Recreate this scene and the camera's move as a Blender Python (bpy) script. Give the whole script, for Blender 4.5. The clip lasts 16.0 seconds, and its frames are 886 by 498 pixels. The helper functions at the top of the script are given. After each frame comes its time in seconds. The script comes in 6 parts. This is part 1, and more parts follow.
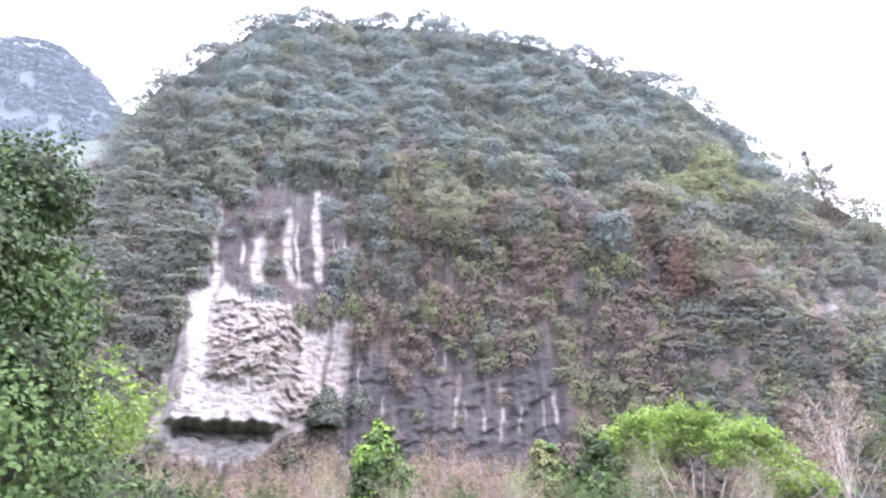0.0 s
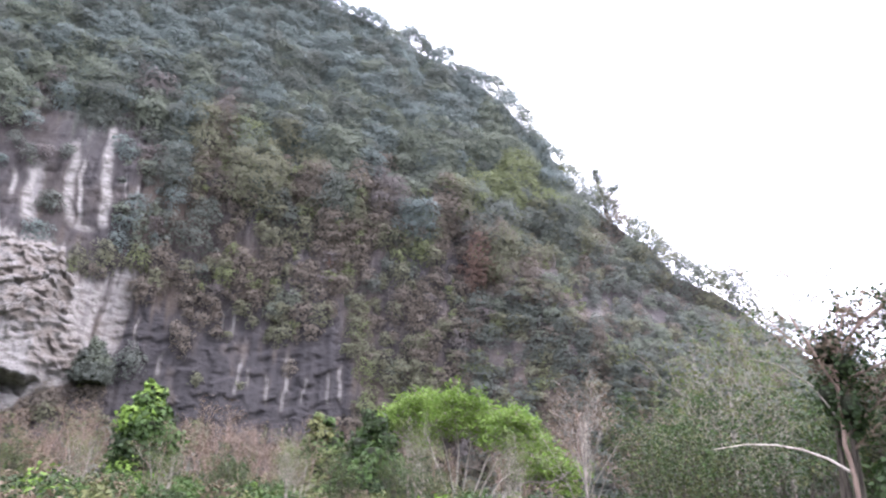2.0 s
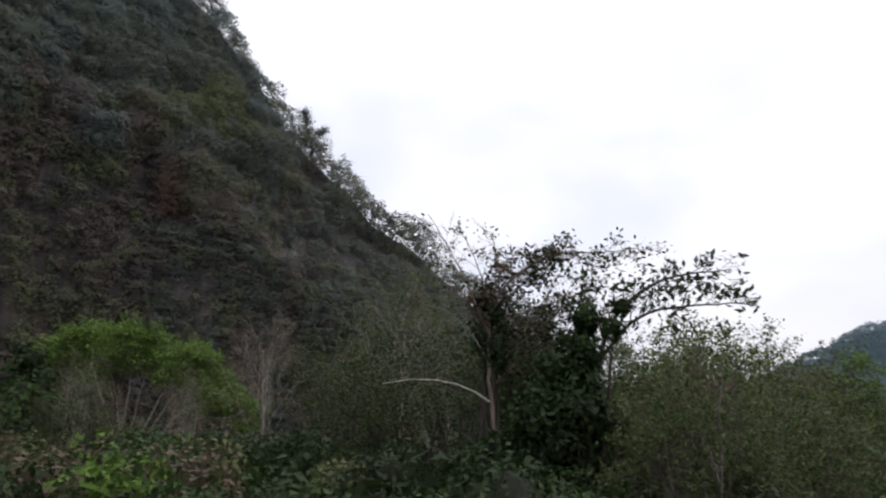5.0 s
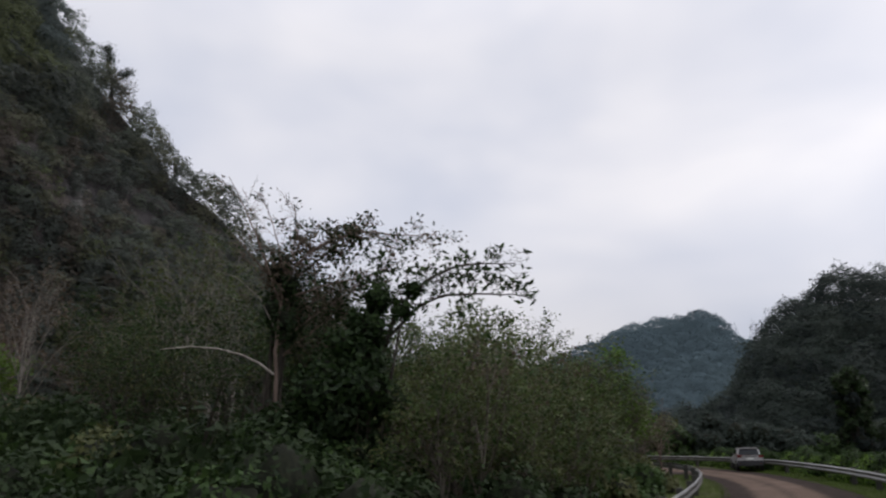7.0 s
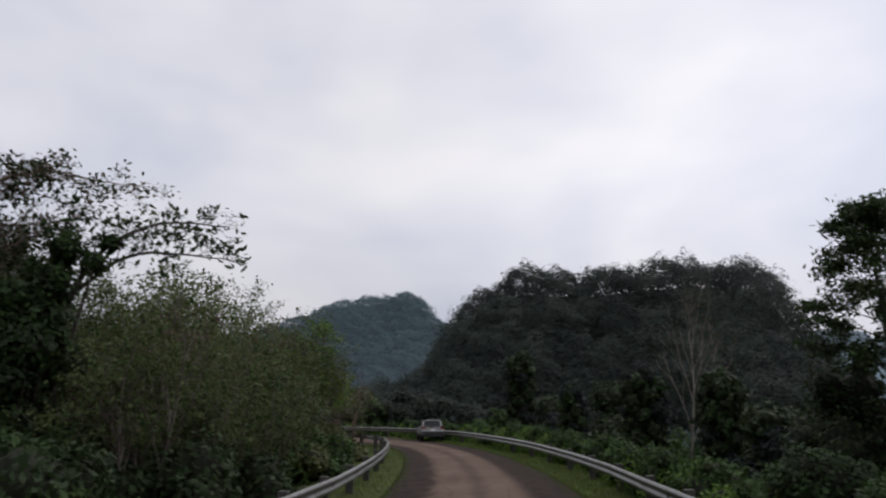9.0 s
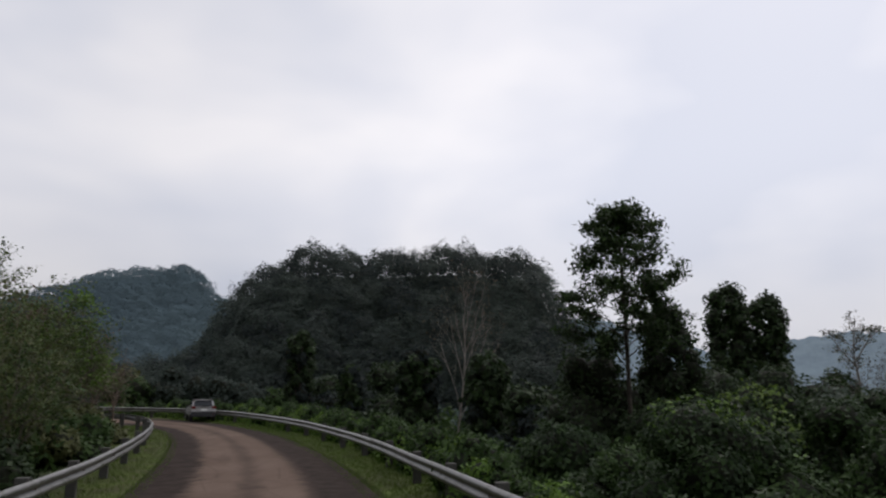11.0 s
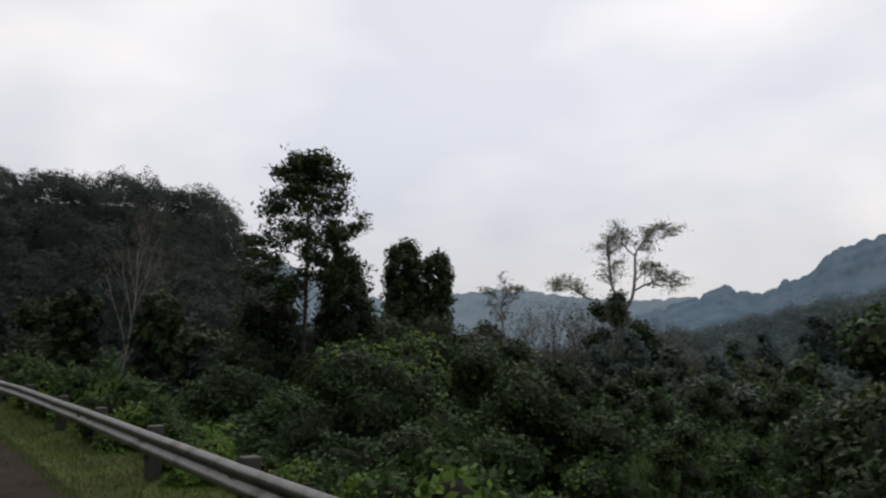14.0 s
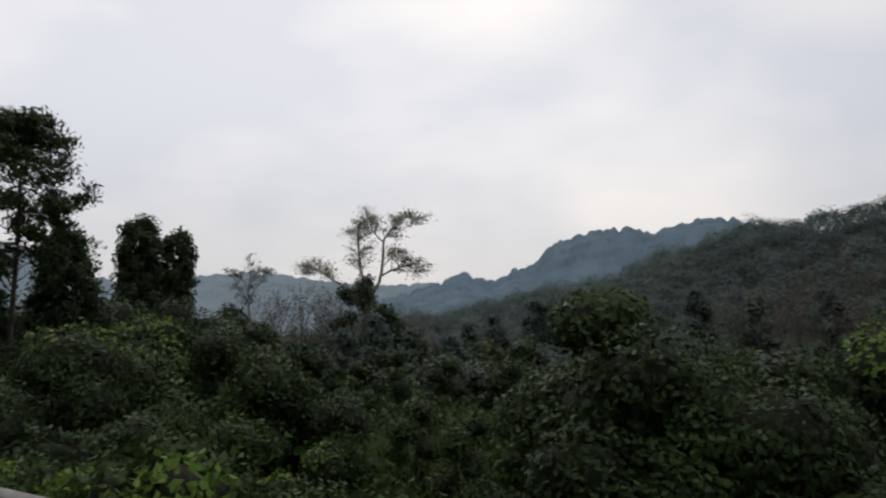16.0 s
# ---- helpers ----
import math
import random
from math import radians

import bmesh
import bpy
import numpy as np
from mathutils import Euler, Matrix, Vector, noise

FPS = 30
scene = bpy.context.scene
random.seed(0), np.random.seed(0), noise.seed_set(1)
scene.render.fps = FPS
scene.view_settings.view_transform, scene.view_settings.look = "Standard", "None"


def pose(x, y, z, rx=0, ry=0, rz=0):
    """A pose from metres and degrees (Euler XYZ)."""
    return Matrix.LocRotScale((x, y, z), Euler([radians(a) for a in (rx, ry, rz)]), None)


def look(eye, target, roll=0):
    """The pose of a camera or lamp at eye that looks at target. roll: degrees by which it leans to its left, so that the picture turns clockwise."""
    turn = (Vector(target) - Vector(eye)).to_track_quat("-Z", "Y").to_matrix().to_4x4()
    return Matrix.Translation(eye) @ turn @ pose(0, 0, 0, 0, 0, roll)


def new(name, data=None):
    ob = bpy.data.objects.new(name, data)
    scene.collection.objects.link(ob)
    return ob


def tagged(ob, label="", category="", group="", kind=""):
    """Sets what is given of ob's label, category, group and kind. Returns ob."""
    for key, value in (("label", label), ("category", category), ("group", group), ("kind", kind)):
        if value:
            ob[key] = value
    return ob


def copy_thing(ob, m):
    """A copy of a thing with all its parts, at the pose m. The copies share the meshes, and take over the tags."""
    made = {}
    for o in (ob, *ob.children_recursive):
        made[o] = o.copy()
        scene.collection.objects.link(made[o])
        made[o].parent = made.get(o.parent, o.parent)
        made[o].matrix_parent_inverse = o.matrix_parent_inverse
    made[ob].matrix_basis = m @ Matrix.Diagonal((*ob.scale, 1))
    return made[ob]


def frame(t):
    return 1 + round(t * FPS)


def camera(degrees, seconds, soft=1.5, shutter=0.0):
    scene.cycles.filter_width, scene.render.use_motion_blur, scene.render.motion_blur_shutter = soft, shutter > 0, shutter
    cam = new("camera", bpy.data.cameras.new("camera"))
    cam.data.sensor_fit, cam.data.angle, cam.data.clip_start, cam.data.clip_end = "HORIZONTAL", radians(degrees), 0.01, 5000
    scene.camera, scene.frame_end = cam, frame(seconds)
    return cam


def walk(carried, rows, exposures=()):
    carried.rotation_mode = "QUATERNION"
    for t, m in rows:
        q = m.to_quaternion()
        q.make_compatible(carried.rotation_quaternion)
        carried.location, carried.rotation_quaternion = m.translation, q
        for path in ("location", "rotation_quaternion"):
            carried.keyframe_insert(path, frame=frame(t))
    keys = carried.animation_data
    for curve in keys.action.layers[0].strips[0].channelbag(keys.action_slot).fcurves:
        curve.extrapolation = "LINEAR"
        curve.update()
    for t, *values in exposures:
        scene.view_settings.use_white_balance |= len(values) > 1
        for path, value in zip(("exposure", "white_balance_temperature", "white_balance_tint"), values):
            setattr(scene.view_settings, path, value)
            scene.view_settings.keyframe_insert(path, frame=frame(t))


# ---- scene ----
from mathutils.kdtree import KDTree

cam = camera(64.45, 16.0, soft=2.2, shutter=0.3)
PATH = [
    (0.0, pose(-0.793, 0.007, 2.181, 114.89, -0.58, 82.21)),
    (0.5, pose(-0.712, -0.043, 2.194, 114.94, -0.39, 78.43)),
    (1.0, pose(-0.593, -0.069, 2.180, 114.23, -0.79, 74.42)),
    (1.5, pose(-0.533, -0.024, 2.188, 113.75, -1.18, 69.23)),
    (2.0, pose(-0.490, -0.012, 2.183, 113.15, -1.38, 64.60)),
    (2.5, pose(-0.420, -0.076, 2.169, 112.51, -1.18, 60.66)),
    (3.0, pose(-0.391, -0.073, 2.141, 111.83, -0.58, 56.89)),
    (3.5, pose(-0.359, -0.075, 2.128, 110.69, 0.28, 52.44)),
    (6.0, pose(-0.237, -0.076, 2.056, 107.15, 1.22, 31.46)),
    (6.5, pose(-0.167, -0.032, 2.048, 106.58, 0.64, 27.17)),
    (7.0, pose(-0.096, 0.005, 2.044, 106.09, 0.52, 23.40)),
    (7.5, pose(-0.022, -0.027, 2.019, 105.91, 0.52, 16.67)),
    (8.0, pose(-0.018, 0.032, 2.010, 105.06, 0.63, 10.20)),
    (8.5, pose(0.005, 0.008, 2.001, 104.39, 0.22, 5.01)),
    (9.0, pose(0.000, 0.000, 2.000, 103.80, -0.00, 0.00)),
    (9.5, pose(0.014, 0.003, 2.007, 103.32, -0.15, -5.08)),
    (12.0, pose(0.083, -0.120, 1.968, 100.91, 0.08, -25.52)),
    (12.5, pose(0.108, -0.139, 1.965, 100.08, -0.19, -30.01)),
    (13.0, pose(0.103, -0.247, 1.935, 99.32, -0.07, -34.34)),
    (13.5, pose(0.173, -0.200, 1.955, 98.73, -0.16, -38.46)),
    (14.0, pose(0.196, -0.205, 1.964, 97.92, -0.75, -42.80)),
    (14.5, pose(0.217, -0.220, 1.941, 97.61, -0.50, -48.32)),
    (15.0, pose(0.228, -0.265, 1.959, 97.21, -0.55, -53.01)),
    (15.5, pose(0.209, -0.281, 1.957, 96.76, -0.36, -57.61)),
    (16.0, pose(0.211, -0.320, 1.939, 96.78, -0.21, -62.97)),
]
EXPOSURES = [(0.0, 4.0, 6120, 25), (1.0, 3.87, 6120, 24), (2.0, 3.3, 6180, 21), (2.5, 2.78, 6320, 17), (3.0, 2.28, 6450, 13), (3.5, 1.84, 6500, 11), (6.0, 0.5, 6500, 12), (6.5, 0.42, 6500, 12),
             (7.0, 0.4, 6500, 12), (9.5, 0.3, 6500, 12), (12.0, 0.3, 6600, 11), (14.0, 0.3, 6720, 9.5), (16.0, 0.3, 6880, 9.5)]
walk(cam, PATH, EXPOSURES)

# ---- sky and sun: overcast, brightest high on the right ----
SUN_AZ, SUN_EL = radians(-50), radians(48)
world = bpy.data.worlds.new("overcast_sky")
scene.world = world
world.use_nodes = True
wn, wl = world.node_tree.nodes, world.node_tree.links
bg = wn["Background"]
sky = wn.new("ShaderNodeTexSky")
sky.sky_type, sky.sun_disc, sky.sun_elevation, sky.sun_rotation = "NISHITA", False, SUN_EL, -SUN_AZ
sky.dust_density = 4.0
coord, squash = wn.new("ShaderNodeTexCoord"), wn.new("ShaderNodeMapping")
squash.inputs["Scale"].default_value = (1.0, 1.0, 2.0)
cloud = wn.new("ShaderNodeTexNoise")
cloud.inputs["Scale"].default_value, cloud.inputs["Detail"].default_value = 2.4, 3.5
cloud.inputs["Roughness"].default_value, cloud.inputs["Distortion"].default_value = 0.45, 0.2
ramp = wn.new("ShaderNodeValToRGB")
ramp.color_ramp.elements[0].position, ramp.color_ramp.elements[1].position = 0.36, 0.66
ramp.color_ramp.elements[0].color = (5.0, 5.3, 6.1, 1)
ramp.color_ramp.elements[1].color = (7.1, 7.05, 7.3, 1)
blend = wn.new("ShaderNodeMix")
blend.data_type = "RGBA"
blend.inputs[0].default_value = 0.95
wl.new(coord.outputs["Generated"], squash.inputs["Vector"])
wl.new(squash.outputs["Vector"], cloud.inputs["Vector"])
wl.new(cloud.outputs["Fac"], ramp.inputs["Fac"])
wl.new(sky.outputs["Color"], blend.inputs[6])
wl.new(ramp.outputs["Color"], blend.inputs[7])
zen, lift = wn.new("ShaderNodeSeparateXYZ"), wn.new("ShaderNodeMapRange")
lift.interpolation_type = "SMOOTHSTEP"
for socket, value in zip(("From Min", "From Max", "To Min", "To Max"), (0.5, 1.0, 1.0, 1.9)):
    lift.inputs[socket].default_value = value
wl.new(coord.outputs["Generated"], zen.inputs[0])
wl.new(zen.outputs["Z"], lift.inputs["Value"])
tall_sky = wn.new("ShaderNodeVectorMath")
tall_sky.operation = "SCALE"
wl.new(blend.outputs[2], tall_sky.inputs[0])
low_sky, both = wn.new("ShaderNodeMapRange"), wn.new("ShaderNodeMath")
low_sky.interpolation_type, both.operation = "SMOOTHSTEP", "MULTIPLY"
for socket, value in zip(("From Min", "From Max", "To Min", "To Max"), (0.0, 0.34, 0.75, 1.0)):
    low_sky.inputs[socket].default_value = value
wl.new(zen.outputs["Z"], low_sky.inputs["Value"])
wl.new(lift.outputs["Result"], both.inputs[0])
wl.new(low_sky.outputs["Result"], both.inputs[1])
# the cloud is thinnest towards the hidden sun
aim, glow, thin_cloud = wn.new("ShaderNodeVectorMath"), wn.new("ShaderNodeMapRange"), wn.new("ShaderNodeMath")
aim.operation, glow.interpolation_type, thin_cloud.operation = "DOT_PRODUCT", "SMOOTHSTEP", "MULTIPLY"
aim.inputs[1].default_value = (-math.sin(SUN_AZ), math.cos(SUN_AZ), 0.0)
for socket, value in zip(("From Min", "From Max", "To Min", "To Max"), (0.45, 0.95, 0.95, 1.13)):
    glow.inputs[socket].default_value = value
wl.new(coord.outputs["Generated"], aim.inputs[0])
wl.new(aim.outputs["Value"], glow.inputs["Value"])
wl.new(both.outputs[0], thin_cloud.inputs[0])
wl.new(glow.outputs["Result"], thin_cloud.inputs[1])
wl.new(thin_cloud.outputs[0], tall_sky.inputs["Scale"])
wl.new(tall_sky.outputs[0], bg.inputs["Color"])
bg.inputs["Strength"].default_value = 0.1
sun = new("sun", bpy.data.lights.new("sun", "SUN"))
sun.data.energy, sun.data.angle, sun.data.color = 0.6, radians(25), (1.0, 0.95, 0.88)
sun.matrix_world = look((-math.sin(SUN_AZ) * 50, math.cos(SUN_AZ) * 50, 60), (0, 0, 0))


# ---- materials ----
def material(name, rough=0.7, specular=0.3):
    m = bpy.data.materials.new(name)
    m.use_nodes = True
    b = m.node_tree.nodes["Principled BSDF"]
    b.inputs["Roughness"].default_value, b.inputs["Specular IOR Level"].default_value = rough, specular
    return m, m.node_tree.nodes, m.node_tree.links, b


def node(ns, kind, **values):
    n = ns.new(kind)
    for k, v in values.items():
        n.inputs[k.replace("_", " ")].default_value = v
    return n


def mixed(ns, ls, fac, a, b, mode="MIX"):
    n = ns.new("ShaderNodeMix")
    n.data_type, n.blend_type = "RGBA", mode
    for socket, value in ((n.inputs[0], fac), (n.inputs[6], a), (n.inputs[7], b)):
        if isinstance(value, (int, float)):
            socket.default_value = value
        elif isinstance(value, tuple):
            socket.default_value = (*value, 1)
        else:
            ls.new(value, socket)
    return n.outputs[2]


def ramped(ns, ls, source, lo, hi):
    n = ns.new("ShaderNodeMapRange")
    n.interpolation_type = "SMOOTHSTEP"
    n.inputs["From Min"].default_value, n.inputs["From Max"].default_value = lo, hi
    ls.new(source, n.inputs["Value"])
    return n.outputs["Result"]


def noisy(ns, ls, scale, detail=4.0, stretch=None, rough=0.55):
    c = ns.new("ShaderNodeTexCoord")
    n = node(ns, "ShaderNodeTexNoise", Scale=scale, Detail=detail, Roughness=rough)
    if stretch:
        mp = ns.new("ShaderNodeMapping")
        mp.inputs["Scale"].default_value = stretch
        ls.new(c.outputs["Object"], mp.inputs["Vector"])
        ls.new(mp.outputs["Vector"], n.inputs["Vector"])
    else:
        ls.new(c.outputs["Object"], n.inputs["Vector"])
    return n.outputs["Fac"]


def bumped(ns, ls, b, height, strength, distance):
    n = node(ns, "ShaderNodeBump", Strength=strength, Distance=distance)
    ls.new(height, n.inputs["Height"])
    ls.new(n.outputs["Normal"], b.inputs["Normal"])


def leaf_material(name, dark, light, patch=0.35, gloss=0.6, through_light=0.25):
    m, ns, ls, b = material(name, gloss, 0.12)
    geo = ns.new("ShaderNodeNewGeometry")
    col = mixed(ns, ls, geo.outputs["Random Per Island"], dark, light)
    big = ramped(ns, ls, noisy(ns, ls, patch, 3.0), 0.35, 0.68)
    col = mixed(ns, ls, big, col, mixed(ns, ls, 0.55, col, light))
    grain = noisy(ns, ls, 2.6, 4.0)
    col = mixed(ns, ls, ramped(ns, ls, grain, 0.3, 0.7), mixed(ns, ls, 0.5, col, dark), col)
    ls.new(col, b.inputs["Base Color"])
    bumped(ns, ls, b, grain, 0.4, 0.15)
    t = ns.new("ShaderNodeBsdfTranslucent")
    ls.new(col, t.inputs["Color"])
    mix = ns.new("ShaderNodeMixShader")
    mix.inputs[0].default_value = through_light
    ls.new(b.outputs[0], mix.inputs[1])
    ls.new(t.outputs[0], mix.inputs[2])
    ls.new(mix.outputs[0], ns["Material Output"].inputs["Surface"])
    return m


LEAF_DARK = leaf_material("leaf_dark_green", (0.014, 0.026, 0.011), (0.037, 0.057, 0.021))
LEAF_MID = leaf_material("leaf_mid_green", (0.021, 0.042, 0.012), (0.056, 0.094, 0.027))
LEAF_OLIVE = leaf_material("leaf_olive", (0.055, 0.065, 0.026), (0.12, 0.125, 0.05))
LEAF_LIME = leaf_material("leaf_fresh_lime", (0.075, 0.125, 0.026), (0.150, 0.220, 0.048), through_light=0.35)
# blue-green, greyed to stand in for haze on the valley trees
LEAF_BLUE = leaf_material("leaf_blue_green", (0.05, 0.066, 0.05), (0.085, 0.108, 0.082))
LEAF_BROWN = leaf_material("leaf_dry_brown", (0.075, 0.058, 0.042), (0.15, 0.115, 0.082))
LEAF_RED = leaf_material("leaf_rust_red", (0.1, 0.055, 0.035), (0.24, 0.12, 0.06))
LEAF_PALE = leaf_material("leaf_pale_underside", (0.120, 0.161, 0.102), (0.216, 0.260, 0.180))
LEAF_WILLOW = leaf_material("leaf_light_sage", (0.062, 0.086, 0.032), (0.132, 0.166, 0.062), through_light=0.35)
LEAF_GREY = leaf_material("leaf_grey_purple_scrub", (0.055, 0.053, 0.047), (0.097, 0.096, 0.081))
LEAF_FRESH = leaf_material("leaf_fresh_green", (0.060, 0.116, 0.019), (0.140, 0.220, 0.042), through_light=0.3)
LEAF_VINE = leaf_material("leaf_glossy_creeper", (0.010, 0.020, 0.007), (0.038, 0.068, 0.020), gloss=0.5)
# ridge, cliff and hill foliage: haze put into the base colours, greyer and bluer
RIDGE_GREEN = leaf_material("ridge_tree_green_hazed", (0.070, 0.098, 0.090), (0.098, 0.132, 0.116), 0.1, through_light=0.5)
RIDGE_BLUE = leaf_material("ridge_tree_blue_green_hazed", (0.066, 0.094, 0.092), (0.094, 0.126, 0.120), 0.1, through_light=0.5)
RIDGE_DARK = leaf_material("ridge_tree_dark_hazed", (0.050, 0.072, 0.072), (0.074, 0.100, 0.096), 0.1, through_light=0.5)
RIDGE_BROWN = leaf_material("ridge_scrub_brown_hazed", (0.066, 0.074, 0.066), (0.092, 0.098, 0.086), 0.1, through_light=0.5)
MEADOW = leaf_material("far_meadow_scrub_hazed", (0.066, 0.094, 0.062), (0.094, 0.124, 0.078), 0.1, through_light=0.5)
CLIFF_TOP_HAZED = leaf_material("crest_tree_blue_green_hazed", (0.096, 0.120, 0.116), (0.128, 0.154, 0.146), 0.1, through_light=0.5)
CLIFF_GREEN = leaf_material("cliff_tree_green_hazed", (0.096, 0.112, 0.090), (0.134, 0.152, 0.116), 0.12, through_light=0.5)
CLIFF_DARK = leaf_material("cliff_tree_dark_hazed", (0.078, 0.090, 0.080), (0.106, 0.118, 0.102), 0.12, through_light=0.5)
CLIFF_OLIVE = leaf_material("cliff_scrub_olive_hazed", (0.104, 0.108, 0.074), (0.142, 0.146, 0.098), 0.12, through_light=0.5)
CLIFF_LIGHT = leaf_material("cliff_scrub_fresh_hazed", (0.104, 0.120, 0.064), (0.140, 0.160, 0.082), 0.12, through_light=0.5)
CLIFF_BROWN = leaf_material("cliff_scrub_brown_hazed", (0.106, 0.092, 0.076), (0.144, 0.126, 0.106), 0.12, through_light=0.5)
CLIFF_GREY = leaf_material("cliff_scrub_grey_hazed", (0.100, 0.090, 0.088), (0.138, 0.125, 0.120), 0.12, through_light=0.5)
CLIFF_RED = leaf_material("cliff_scrub_rust_hazed", (0.118, 0.080, 0.066), (0.150, 0.102, 0.084), 0.12, through_light=0.5)
HILL_GREEN = leaf_material("hill_tree_green_hazed", (0.031, 0.042, 0.037), (0.048, 0.062, 0.054), 0.12, through_light=0.5)
HILL_DARK = leaf_material("hill_tree_dark_green_hazed", (0.022, 0.030, 0.029), (0.035, 0.046, 0.042), 0.12, through_light=0.5)
HILL_BROWN = leaf_material("hill_scrub_brown_hazed", (0.060, 0.060, 0.052), (0.085, 0.084, 0.070), 0.12, through_light=0.5)
HILL_MID = leaf_material("hill_tree_mid_green_hazed", (0.040, 0.053, 0.045), (0.061, 0.078, 0.064), 0.12, through_light=0.5)
GRASS = leaf_material("grass_blade", (0.052, 0.088, 0.016), (0.098, 0.146, 0.030), through_light=0.3)
TALL_GRASS = leaf_material("tall_pale_grass", (0.060, 0.096, 0.036), (0.105, 0.155, 0.060), through_light=0.3)


def bark_material(name, dark, light):
    m, ns, ls, b = material(name, 0.85, 0.2)
    streak = noisy(ns, ls, 3.0, 6.0, (4, 4, 0.7))
    blot = noisy(ns, ls, 1.1, 3.0)
    col = mixed(ns, ls, ramped(ns, ls, streak, 0.35, 0.68), dark, light)
    col = mixed(ns, ls, ramped(ns, ls, blot, 0.55, 0.72), col, mixed(ns, ls, 0.5, dark, light))
    ls.new(col, b.inputs["Base Color"])
    bumped(ns, ls, b, streak, 0.6, 0.03)
    return m


BARK = bark_material("bark_grey_brown", (0.06, 0.05, 0.04), (0.16, 0.14, 0.115))
BARK_PALE = bark_material("bark_pale", (0.22, 0.19, 0.16), (0.45, 0.41, 0.36))
BARK_ASH = bark_material("bark_ash_grey", (0.13, 0.115, 0.10), (0.27, 0.24, 0.21))
BARK_DARK = bark_material("bark_dark", (0.03, 0.025, 0.02), (0.08, 0.068, 0.055))
# near-black colour standing in for the shade inside foliage clumps
INNER_SHADE = bark_material("inner_shade", (0.008, 0.010, 0.005), (0.020, 0.023, 0.012))
TWIG = bark_material("dry_twig", (0.115, 0.082, 0.066), (0.230, 0.168, 0.138))


def rock_material():
    m, ns, ls, b = material("limestone", 0.9, 0.2)
    attr = ns.new("ShaderNodeAttribute")
    attr.attribute_name = "bare"
    flow = noisy(ns, ls, 0.22, 6.0, (1, 1, 0.13), 0.6)
    fine = noisy(ns, ls, 0.9, 7.0, (1, 1, 0.35), 0.65)
    crack = noisy(ns, ls, 0.45, 8.0, (0.8, 0.8, 2.2), 0.7)
    weathered = mixed(ns, ls, ramped(ns, ls, fine, 0.35, 0.7), (0.030, 0.027, 0.028), (0.068, 0.061, 0.060))
    weathered = mixed(ns, ls, ramped(ns, ls, noisy(ns, ls, 0.08, 4.0), 0.42, 0.62), weathered, mixed(ns, ls, 0.6, weathered, (0.080, 0.063, 0.050)))
    fresh = mixed(ns, ls, ramped(ns, ls, crack, 0.36, 0.56), (0.095, 0.088, 0.082), (0.200, 0.192, 0.186))
    slab = ns.new("ShaderNodeAttribute")
    slab.attribute_name = "slabs"
    stained = mixed(ns, ls, ramped(ns, ls, noisy(ns, ls, 0.3, 5.0, (1, 1, 1.6)), 0.42, 0.6), (0.150, 0.132, 0.118), fresh)
    fresh = mixed(ns, ls, slab.outputs["Fac"], fresh, stained)
    fresh = mixed(ns, ls, ramped(ns, ls, flow, 0.56, 0.68), fresh, (0.12, 0.115, 0.115))
    col = mixed(ns, ls, attr.outputs["Fac"], weathered, fresh)
    damp = ns.new("ShaderNodeAttribute")
    damp.attribute_name = "damp"
    wet = ns.new("ShaderNodeMath")
    wet.operation = "MULTIPLY"
    ls.new(damp.outputs["Fac"], wet.inputs[0])
    ls.new(ramped(ns, ls, flow, 0.30, 0.46), wet.inputs[1])
    col = mixed(ns, ls, wet.outputs[0], col, (0.030, 0.028, 0.030))
    soil = ns.new("ShaderNodeAttribute")
    soil.attribute_name = "wooded"
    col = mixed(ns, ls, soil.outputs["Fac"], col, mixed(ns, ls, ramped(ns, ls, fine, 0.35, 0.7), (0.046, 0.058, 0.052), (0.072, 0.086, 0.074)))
    ls.new(col, b.inputs["Base Color"])
    bumped(ns, ls, b, crack, 0.9, 0.8)
    return m


ROCK = rock_material()


def soil_material(name, base, moss, scale=0.4, rough=0.95):
    m, ns, ls, b = material(name, rough, 0.15)
    n1, n2 = noisy(ns, ls, scale, 5.0), noisy(ns, ls, scale * 14, 5.0)
    col = mixed(ns, ls, ramped(ns, ls, n1, 0.38, 0.62), base, moss)
    col = mixed(ns, ls, ramped(ns, ls, n2, 0.3, 0.75), mixed(ns, ls, 0.45, col, (0.02, 0.02, 0.012)), col)
    ls.new(col, b.inputs["Base Color"])
    bumped(ns, ls, b, n2, 0.7, 0.06)
    return m


GROUND = soil_material("undergrowth_soil", (0.035, 0.042, 0.018), (0.05, 0.07, 0.024))
VERGE = soil_material("verge_turf", (0.060, 0.058, 0.024), (0.080, 0.105, 0.022), 0.8)
FOREST_FLOOR = soil_material("wooded_slope", (0.020, 0.030, 0.022), (0.030, 0.042, 0.030), 0.05)


